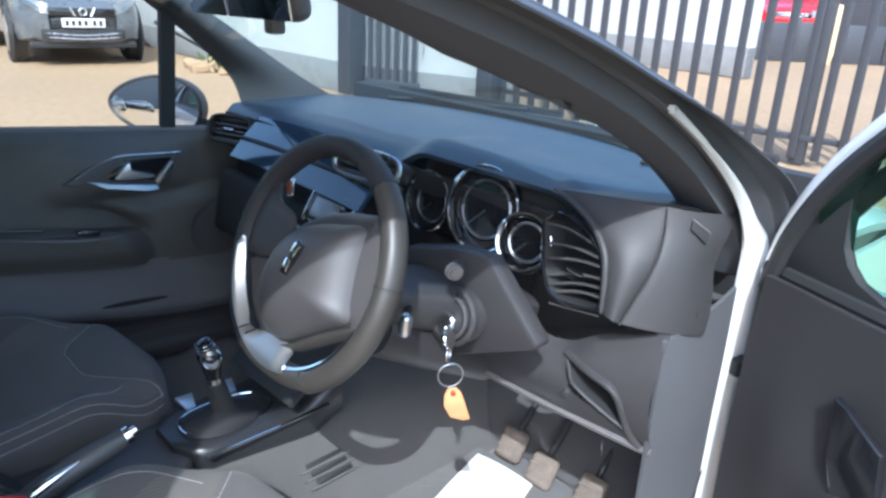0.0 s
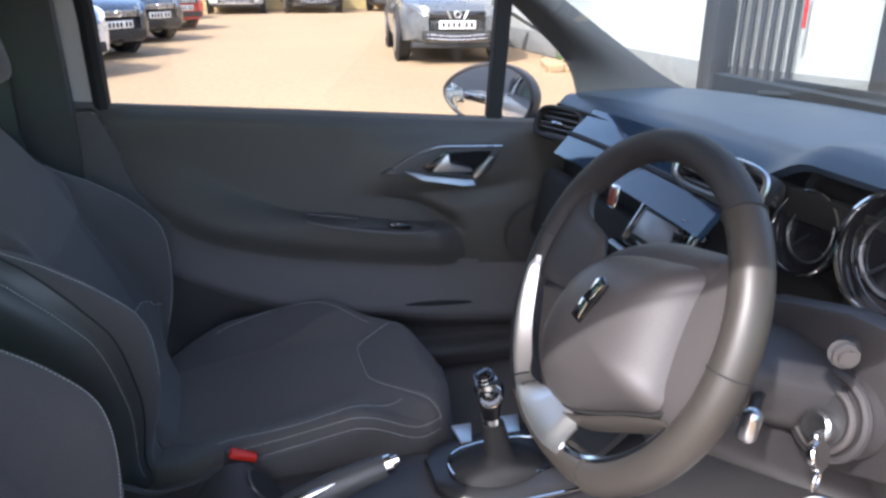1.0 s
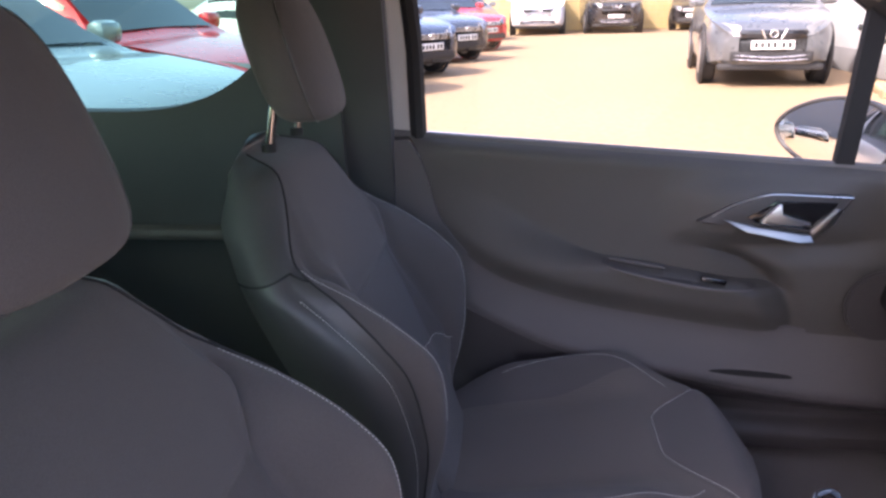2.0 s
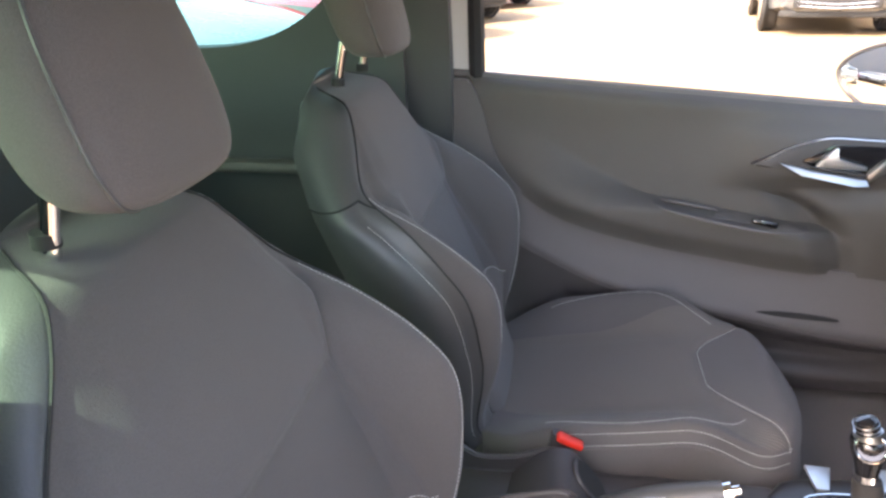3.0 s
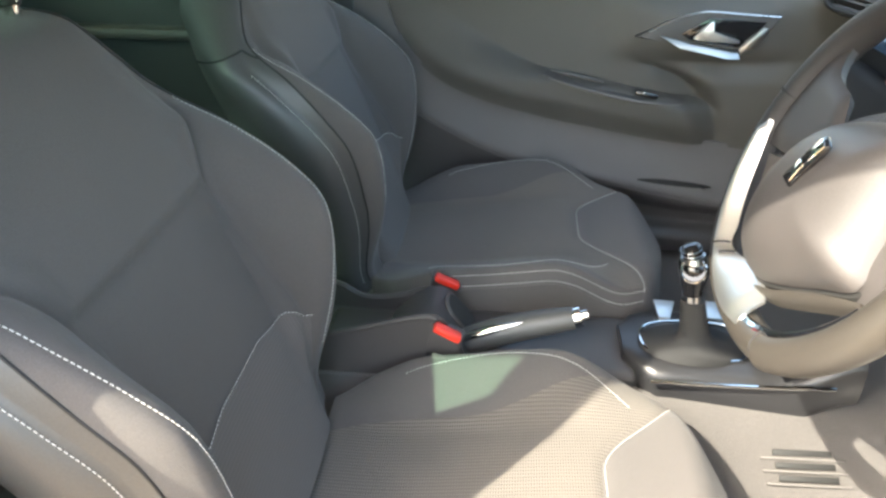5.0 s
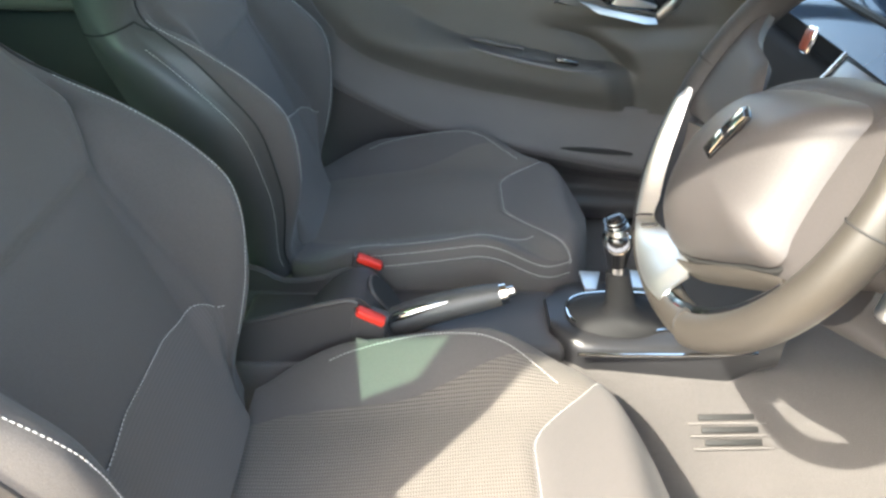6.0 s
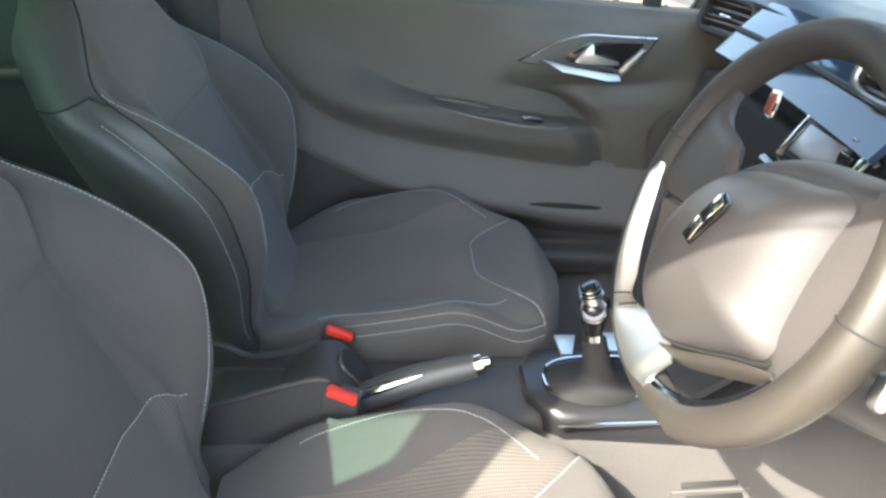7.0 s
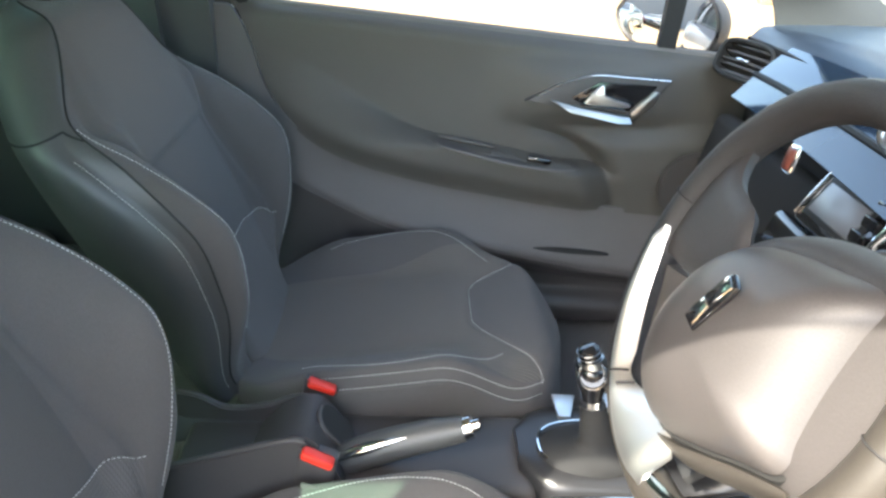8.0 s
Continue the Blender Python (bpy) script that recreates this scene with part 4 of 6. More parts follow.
# ---- open driver's door, hinged at the front ----
def driver_door():
    d = thing("door_2", "white driver's door standing wide open with black trim", "door", kind="structure",
              m=pose(0.765, 0.615, 0, 0, 0, -32))
    # own x runs from the hinge to the free edge, own -y is the inner face
    def belt(x):
        return 0.885 + 0.075 * x
    part("outer_skin", sheet(lambda u, v: Vector((u, 0.075 + 0.03 * math.sin(math.pi * v), 0.25 + (belt(u) - 0.25) * v)), span(0, 1.22, 12), span(0, 1, 8), 0.01), WHITEPAINT, d)
    part("edge", box((0.02, 0.10, 0.66), (0.005, 0.02, 0.57), 0.008), RUBBER, d, "dark shut face of the door")
    def inner(u, v):
        z = 0.28 + (belt(u) - 0.28) * v
        arm = 0.05 * math.exp(-((v - 0.56) / 0.10) ** 2) * smooth(0.15, 0.4, u)
        speaker = 0.014 * math.exp(-((u - 0.15) / 0.06) ** 2 - ((z - 0.66) / 0.10) ** 2)
        return Vector((u, -0.045 - arm - speaker - 0.01 * math.sin(math.pi * v), z))
    part("inner_panel", sheet(inner, span(0.03, 1.2, 40), span(0, 1, 30), 0.012), DASHGREY, d, "black moulded inner door panel")
    top = spline([(0.0, 0.0, 0.87), (0.035, 0.0, 0.98), (0.12, 0.0, 1.10), (0.26, -0.005, 1.21), (0.5, -0.02, 1.31), (0.8, -0.045, 1.36), (1.12, -0.055, 1.375), (1.19, -0.05, 1.34), (1.21, -0.02, 1.0)], 40)
    part("window_frame", tube(top, 0.026, 10), WHITEPAINT, d, "white painted window frame")
    part("frame_seal", tube([p + Vector((0.012, -0.022, -0.016)) for p in top], 0.016, 8), RUBBER, d, "black rubber seal of the frame")
    part("frame_trim", tube([p + Vector((0.035, -0.005, -0.04)) for p in top[4:]], 0.016, 8), RUBBER, d)
    part("corner_sail", prism([(0.03, 0.87), (0.05, 0.95), (0.07, 1.00), (0.095, 1.065), (0.13, 1.125), (0.158, 1.155), (0.166, 1.125), (0.146, 1.080), (0.138, 1.035), (0.136, 0.995), (0.140, 0.968), (0.154, 0.947), (0.178, 0.931), (0.232, 0.920), (0.34, 0.922), (0.34, 0.885)], 0.016, pose(0, -0.024, 0), 0.004), RUBBER, d, "black corner piece round the window")
    part("handle_bezel", prism([(0.236, 0.803), (0.262, 0.797), (0.325, 0.775), (0.345, 0.66), (0.305, 0.61), (0.268, 0.655), (0.250, 0.72)], 0.012, pose(0, -0.068, 0), 0.003), GLOSSBLACK, d, "gloss black surround of the handle")
    part("side_glass", sheet(lambda u, v: Vector((u, 0.01 - 0.04 * v, belt(u) - 0.02 + v * (curve_at([(0.08, 0.12), (0.15, 0.21), (0.3, 0.30), (0.5, 0.38), (0.8, 0.43), (1.2, 0.42)], u)))), span(0.09, 1.2, 12), span(0, 1, 4)), GLASS, d, "green tinted side window")
    part("belt_seal", tube([(x, -0.02, belt(x) + 0.005) for x in span(0.05, 1.2, 8)], 0.014, 8), RUBBER, d)
    part("check_strap", box((0.05, 0.03, 0.03), (-0.03, -0.02, 0.70), 0.006), RUBBER, d)
    part("door_handle", box((0.12, 0.02, 0.05), (0.50, -0.075, 0.80), 0.01), CHROME, d, "chrome inner handle")


driver_door()


# ---- dashboard ----
def dash_lip(x):
    """The front lip of the dash top: y and z across the car."""
    y = 0.402 + 0.045 * (abs(x) / 0.7) ** 2
    z = 0.955 - 0.02 * (abs(x) / 0.7) ** 2
    return y, z


def hood(x):
    return smooth(0.06, 0.18, x) * (1 - smooth(0.46, 0.56, x))


def dashboard():
    d = thing("dashboard", "black moulded dashboard with gloss band and instrument hood", "dashboard")
    def top(u, v):
        x = 0.70 * u
        y0, z0 = dash_lip(x)
        y1 = 1.02 - 0.24 * u * u
        y = y0 + (y1 - y0) * v
        h = hood(x)
        z = z0 + (0.945 - z0) * v + 0.025 * math.sin(math.pi * v) * (1 - 0.5 * u * u)
        z += 0.045 * h * (1 - smooth(0.0, 0.45, v)) - 0.02 * (1 - smooth(0.0, 0.06, v))
        y -= 0.012 * h * (1 - smooth(0.0, 0.4, v))
        return Vector((x, y, z))
    part("dash_top", sheet(top, span(-1, 1, 70), span(0, 1, 30), 0.012), DASHSKIN, d, "soft black dash top with sky blue put into its colour")
    part("air_slot", sheet(lambda u, v: top(u / 0.7, 0.80 + 0.03 * v - 0.25 * max(0.0, u) ** 2) + Vector((0, 0, 0.004)), span(-0.1, 0.55, 20), span(0, 1, 2), 0.002), RUBBER, d, "thin demister slot")
    part("sun_sensor", disc(0.008, 0.006, Matrix.Translation(top(0.62, 0.62) + Vector((0, 0, 0.004)))), GLOSSBLACK, d)
    # face below the lip
    def face(u, v):
        x = 0.70 * u
        y0, z0 = dash_lip(x)
        knee = hood(x)
        return Vector((x, y0 + 0.01 + 0.055 * smooth(0, 0.25, v) * (1 - v) + 0.03 * v - 0.03 * math.sin(math.pi * v), z0 - 0.015 - (0.38 - 0.02 * knee) * v))
    part("dash_face", sheet(face, span(-1, 0.60, 32), span(0, 1, 20), 0.012), RUBBER, d, "black lower dash face")
    part("dash_face", sheet(face, span(0.60, 1, 10), span(0, 0.33, 7), 0.012), DASHGREY, d, "black dash face behind the vent")
    part("glovebox", box((0.44, 0.05, 0.17), (-0.40, 0.385, 0.70), 0.02, pose(0, 0, 0, -12, 0, 0), None, 3), RUBBER, d, "closed glovebox lid")
    # gloss band across the passenger side to the centre
    def band(u, v):
        x = -0.50 + 0.62 * u
        return Vector((x, 0.318 + 0.090 * v - 0.004 * math.sin(math.pi * v) + 0.03 * (1 - u) ** 2 - 0.040 * u * u, 0.856 + 0.014 * u + (0.090 + 0.004 * u) * v - 0.010 * (1 - u) ** 3))
    part("gloss_band", sheet(band, span(0, 1, 24), span(0, 1, 10), 0.010), DARKTRIM, d, "gloss black trim band with sky blue put into its colour")
    part("band_split", tube([band(u, 0.46) + Vector((0, -0.002, 0)) for u in span(0, 1, 12)], 0.0055, 6), RUBBER, d)
    return d


dash = dashboard()


def air_vent(name, at, turn, wide, high, slats, frame_mat, label, parent):
    """A pocket sunk behind its frame, with curved blades across it."""
    def oval(a, k):
        return Vector((k * wide / 2 * math.copysign(abs(math.cos(a)) ** 0.55, math.cos(a)), 0, k * high / 2 * math.copysign(abs(math.sin(a)) ** 0.55, math.sin(a))))
    def pocket(u, v):
        return oval(2 * math.pi * u, 1 - 0.25 * v * v) + Vector((0, 0.055 * v, 0))
    v = part(name, sheet(pocket, span(0, 1, 40), span(0, 1, 6)), RUBBER, parent, label)
    v.matrix_basis = Matrix.Translation(at) @ turn
    part("pocket_back", loft([[oval(a, 0.8) + Vector((0, 0.050, 0)) for a in span(0, 2 * math.pi, 24)[:-1]], [oval(a, 0.8) + Vector((0, 0.056, 0)) for a in span(0, 2 * math.pi, 24)[:-1]]]), RUBBER, v)
    part("vent_frame", tube([oval(a, 1.0) for a in span(0, 2 * math.pi, 40)[:-1]], 0.005, 8, True, up=(0, 1, 0)), frame_mat, v)
    for i in range(slats):
        z = (i + 0.5) / slats * high - high / 2
        half = wide * 0.47 * (1 - (abs(z) / (high * 0.56)) ** 4) ** 0.5
        blade = sheet(lambda a, b: Vector((half * a, 0.004 + 0.026 * b + 0.005 * a * a, z - 0.010 * b + 0.002 * math.sin(math.pi * b))), span(-1, 1, 8), span(0, 1, 4), 0.004)
        part("slat", blade, GREYPLASTIC, v)
    part("tab", box((0.034, 0.010, 0.007), (0, 0.002, 0.0), 0.003), CHROME, v, "chrome thumb tab")
    return v


air_vent("side_vent", (-0.588, 0.395, 0.892), pose(0, 0, 0, -22, 0, 18), 0.14, 0.070, 5, RUBBER, "slatted passenger side air vent", dash)
air_vent("centre_vent", (0.085, 0.325, 0.945), pose(0, 0, 0, -16, 0, 4), 0.18, 0.055, 4, SATIN, "slatted centre air vent", dash)


VENT = [(0.473, 0.385, 0.926), (0.492, 0.392, 0.943), (0.528, 0.388, 0.944), (0.568, 0.375, 0.935), (0.599, 0.364, 0.917), (0.613, 0.357, 0.883), (0.618, 0.351, 0.836), (0.54, 0.351, 0.822), (0.499, 0.365, 0.853)]


def dash_end():
    """The charcoal mouldings round the driver's vent and the end of the dash."""
    inner = spline([(0.481, 0.400, 0.980), (0.549, 0.385, 0.962), (0.591, 0.370, 0.940), (0.614, 0.360, 0.914), (0.624, 0.352, 0.879), (0.629, 0.345, 0.833)], 30)
    seam = spline([(0.653, 0.440, 0.986), (0.666, 0.420, 0.955), (0.673, 0.400, 0.923), (0.671, 0.385, 0.895), (0.663, 0.368, 0.861), (0.654, 0.352, 0.824)], 30)
    outer = spline([(0.704, 0.570, 0.966), (0.708, 0.540, 0.936), (0.709, 0.510, 0.896), (0.718, 0.500, 0.856), (0.724, 0.490, 0.824), (0.726, 0.480, 0.795)], 30)
    def end(u, v):
        i = round(30 * v)
        return inner[i].lerp(seam[i], u) + Vector((0.010, -0.018, 0.004)) * math.sin(math.pi * u) ** 0.8 * (1 - 0.5 * v)
    def cap(u, v):
        i = min(29, int(30 * v))
        a, b = seam[i].lerp(seam[i + 1], 30 * v - i), outer[i].lerp(outer[i + 1], 30 * v - i)
        return a.lerp(b, u) + Vector((0.014, -0.008, 0)) * math.sin(math.pi * u) ** 0.8
    part("end_moulding", sheet(end, span(0, 1, 22), span(0, 1, 30), 0.006), DASHGREY, dash, "charcoal moulding at the dash end", 60)
    part("end_cap", sheet(cap, span(0, 1, 18), span(0, 1, 30), 0.006), DASHGREY, dash, "charcoal end cap of the dash", 60)
    part("end_top", sheet(lambda u, v: inner[0].lerp(outer[0], u) + Vector((0, 0.09 * v, -0.012 * v)) + Vector((0, -0.022, 0.004)) * math.sin(math.pi * u) * (1 - v), span(0, 1, 20), span(0, 1, 4), 0.004), DASHGREY, dash)
    part("end_seam", tube([p + Vector((0.004, -0.006, 0)) for p in seam], 0.0016, 6), RUBBER, dash, "fine joint of the end cap")
    part("end_slot", sheet(lambda u, v: cap(0.28 + 0.26 * u, 0.07 + 0.10 * u + 0.07 * v) + Vector((0.005, -0.004, 0)), span(0, 1, 6), span(0, 1, 3), 0.002), INK_SHADE, dash, "small dark slot")
    part("slot_edge", tube([cap(0.27 + 0.28 * u, 0.055 + 0.10 * u) + Vector((0.006, -0.004, 0)) for u in span(0, 1, 6)], 0.0016, 6), DOORBAND, dash)
    part("chrome_strip", tube([(0.536, 0.338, 0.818), (0.626, 0.340, 0.829)], 0.0018, 6), CHROME, dash, "thin chrome strip")
    part("vent_lip", tube([p + Vector((-0.002, -0.002, 0)) for p in inner], lambda k: 0.003 + 0.003 * math.sin(math.pi * k) ** 0.5, 10), DASHGREY, dash, "rounded lip sweeping round the vent")
    # near-black sheet that puts the shade of this gap into colour
    part("gap_shade", sheet(lambda u, v: Vector((0.44 + 0.28 * u, 0.430 + 0.030 * u * u + 0.010 * v, 0.832 + 0.004 * u - 0.120 * v * (1 - 0.78 * u))), span(0, 1, 16), span(0, 1, 4), 0.006), INK_SHADE, dash, "dark sheet standing for shade in the gap below the dash end")
    # vent of slanting outline, sunk behind the moulding
    mouth_line = [Vector(p) for p in VENT]
    centre = sum(mouth_line, Vector()) / len(mouth_line)
    ring_line = spline(mouth_line + mouth_line[:1], 54)[:-1]
    back = Vector((0.006, 0.045, 0.0))
    vent = part("driver_vent", loft([ring_line, [p.lerp(centre, 0.12) + back for p in ring_line]], True, False), INK_SHADE, dash, "slanting driver side air vent")
    part("pocket_back", loft([[p.lerp(centre, 0.10) + back for p in ring_line], [p.lerp(centre, 0.10) + back * 1.1 for p in ring_line]]), INK_SHADE, vent)
    part("vent_frame", tube(ring_line, 0.0032, 8, True, up=(0, 1, 0)), GLOSSBLACK, vent, "gloss black vent frame")
    left = spline([mouth_line[0], mouth_line[8], mouth_line[7]], 20)
    right = spline([mouth_line[3].lerp(mouth_line[4], 0.8), mouth_line[5], mouth_line[6]], 20)
    for i in range(6):
        k = round(20 * (0.02 + 0.17 * i))
        a, b = left[min(20, k)], right[min(20, k)]
        blade = sheet(lambda p, q: a.lerp(b, 0.03 + 0.94 * p) + Vector((0, 0.004 + 0.024 * q + 0.004 * math.sin(math.pi * p), 0.001 - 0.009 * q + 0.004 * math.sin(math.pi * p))), span(0, 1, 10), span(0, 1, 4), 0.004)
        part("slat", blade, GREYPLASTIC, vent)
    part("tab", box((0.030, 0.008, 0.005), left[10].lerp(right[10], 0.55) + Vector((0, 0.0, 0.003)), 0.002, pose(0, 0, 0, 0, 8, 0)), CHROME, vent, "chrome thumb tab")
    part("column_cover", prism([(0.265, 0.845), (0.39, 0.880), (0.46, 0.885), (0.572, 0.778), (0.565, 0.767), (0.345, 0.664), (0.262, 0.655)], 0.035, pose(0, 0.272, 0), 0.007), DASHGREY, dash, "flat charcoal column cover")
    # knee panel and coin tray below
    def knee_drop(u):
        return curve_at([(0.0, 0.0), (0.45, 0.03), (0.60, 0.065), (0.71, 0.066), (0.80, 0.038), (0.89, 0.022), (1.0, 0.0)], u)
    def knee(u, v):
        x = 0.16 + 0.55 * u
        high = 0.806 + 0.005 * u - knee_drop(u)
        return Vector((x, 0.362 - 0.030 * math.sin(math.pi * v) + 0.045 * u * u, high + (0.630 - 0.025 * u - high) * v))
    def mouth(u, v):
        top_edge = Vector((0.553, 0, 0.728)).lerp(Vector((0.655, 0, 0.700)), u)
        low_edge = Vector((0.580, 0, 0.690)).lerp(Vector((0.672, 0, 0.634)), u)
        p = top_edge.lerp(low_edge, v)
        a = (p.x - 0.16) / 0.55
        high = 0.806 + 0.005 * a - knee_drop(a)
        b = (high - p.z) / (high - 0.630 + 0.025 * a)
        return knee(a, b)
    low, high = [mouth(u, 1.0) for u in span(0, 1, 12)], [mouth(u, 0.0) for u in span(0, 1, 12)]
    bm = sheet(knee, span(0, 1, 110), span(0, 1, 44))
    def in_mouth(p):
        u = (p.x - high[0].x) / (high[-1].x - high[0].x)
        slide = curve_at([(0.0, 0.027), (1.0, 0.017)], u)
        v = (0.728 - 0.028 * u - p.z) / max(0.02, 0.038 + 0.028 * u)
        u -= slide * v / 0.1
        return 0 < u < 1 and 0 < v < 1
    bmesh.ops.delete(bm, geom=[f for f in bm.faces if in_mouth(f.calc_center_median())], context="FACES")
    bm.normal_update()
    part("knee_panel", bm, DASHGREY, dash, "charcoal knee panel")
    part("knee_edge", tube([knee(u, 1.0) for u in span(0, 1, 20)], 0.008, 8), DOORBAND, dash)
    loop = high + low[::-1]
    deep = Vector((0.004, 0.055, -0.004))
    part("coin_tray", loft([[p + Vector((0, 0.001, 0)) for p in loop], [p + deep for p in loop]], True, False), RUBBER, dash, "dark open coin tray")
    part("tray_back", sheet(lambda u, v: mouth(u, v) + deep, span(0, 1, 6), span(0, 1, 4), 0.004), RUBBER, dash)
    part("tray_lip", tube(loop, 0.0028, 6, True), DASHGREY, dash, "rounded lip of the tray")
    part("tray_rim", tube(spline([mouth(0, 0), mouth(0.6, -0.08), mouth(1.0, 0.0), mouth(1.06, 1.0), knee(0.975, 1.02)], 20), 0.0065, 8), DASHGREY, dash)
    part("tray_stud", disc(0.005, 0.006, Matrix.Translation(knee(0.75, 0.62) + Vector((0, -0.004, 0))) @ STAND, 12), SATIN, dash)


dash_end()


def instruments():
    c = thing("instrument_cluster", "three chrome-ringed dials under the dash hood", "dials")
    part("backplate", box((0.38, 0.03, 0.15), (0.315, 0.448, 0.890), 0.03, pose(0, 0, 0, -14), None, 3), RUBBER, c)
    for x, y, z, r, thick, lean in ((0.182, 0.398, 0.886, 0.057, 0.0024, 0), (0.330, 0.392, 0.908, 0.076, 0.0034, 6), (0.440, 0.380, 0.880, 0.048, 0.0050, 14)):
        turn = pose(0, 0, 0, 78, 0, lean)
        at = Matrix.Translation((x, y, z)) @ turn
        rot = turn.to_3x3()
        dial = part("dial", disc(r * 0.94, 0.008, at @ Matrix.Translation((0, 0, -0.022)), 36), GLOSSBLACK, c, "dark dial face")
        def cone(u, v, rr=r, m=at):
            a = 2 * math.pi * u
            k = rr * (1 - 0.12 * v)
            return m @ Vector((k * math.cos(a), k * math.sin(a), -0.024 * v))
        part("cowl", sheet(cone, span(0, 1, 40), span(0, 1, 4)), GLOSSBLACK, dial, "gloss black dial cowl")
        part("bezel", ring((x, y, z), r, thick, rot, 48), CHROME, dial, "chrome bezel")
        part("inner_ring", ring(at @ Vector((0, 0, -0.014)), r * 0.68, 0.0026, rot, 36), SATIN, dial)
        part("needle", box((r * 0.7, 0.003, 0.002), at @ Vector((-r * 0.28, -r * 0.28, -0.014)), 0, turn @ pose(0, 0, 0, 0, 0, 45)), SATIN, dial)


instruments()


def centre_stack():
    s = thing("centre_stack", "gloss black centre stack with dead display and buttons", "dash console")
    tilt = pose(0.014, 0.284, 0.842, -32, 0, 0)
    part("screen_bezel", box((0.150, 0.030, 0.074), (0.004, 0.018, -0.004), 0.008, None, None, 3), GLOSSBLACK, s).matrix_basis = tilt
    part("screen_frame", box((0.108, 0.006, 0.056), (0, 0.001, 0), 0.003), RUBBER, s, "dark frame round the display").matrix_basis = tilt
    part("display", box((0.092, 0.004, 0.043), (0, -0.002, 0), 0.002), SCREEN, s, "dead grey display").matrix_basis = tilt
    for x in (-0.066, 0.074):
        part("bezel_strip", box((0.002, 0.004, 0.066), (x, 0.001, -0.002), 0.0015), CHROME, s, "chrome strip beside the display").matrix_basis = tilt
    for i in range(4):
        part("button", box((0.026, 0.006, 0.014), (0.078, 0.292 - 0.011 * i, 0.872 - 0.017 * i), 0.002, pose(0, 0, 0, -10)), GLOSSBLACK, s)
    part("hazard_button", box((0.018, 0.008, 0.030), (-0.062, 0.247, 0.880), 0.004, pose(0, 0, 0, -10)), HAZARD, s, "dull red hazard button in chrome")
    part("hazard_rim", box((0.024, 0.008, 0.037), (-0.062, 0.250, 0.880), 0.005, pose(0, 0, 0, -10)), CHROME, s)
    part("control_panel", box((0.20, 0.03, 0.11), (-0.006, 0.267, 0.741), 0.012, pose(0, 0, 0, -16), None, 3), GLOSSBLACK, s)
    for i in range(3):
        part("knob", disc(0.020, 0.02, Matrix.Translation((-0.07 + 0.065 * i, 0.245, 0.748)) @ pose(0, 0, 0, 74), 24, bevel=0.003), GLOSSBLACK, s, "black heater knob")
    part("lower_panel", sheet(lambda u, v: Vector((0.115 * u, 0.29 - 0.16 * v * v, 0.70 - 0.20 * v)), span(-1, 1, 6), span(0, 1, 10), 0.012), RUBBER, s)


centre_stack()


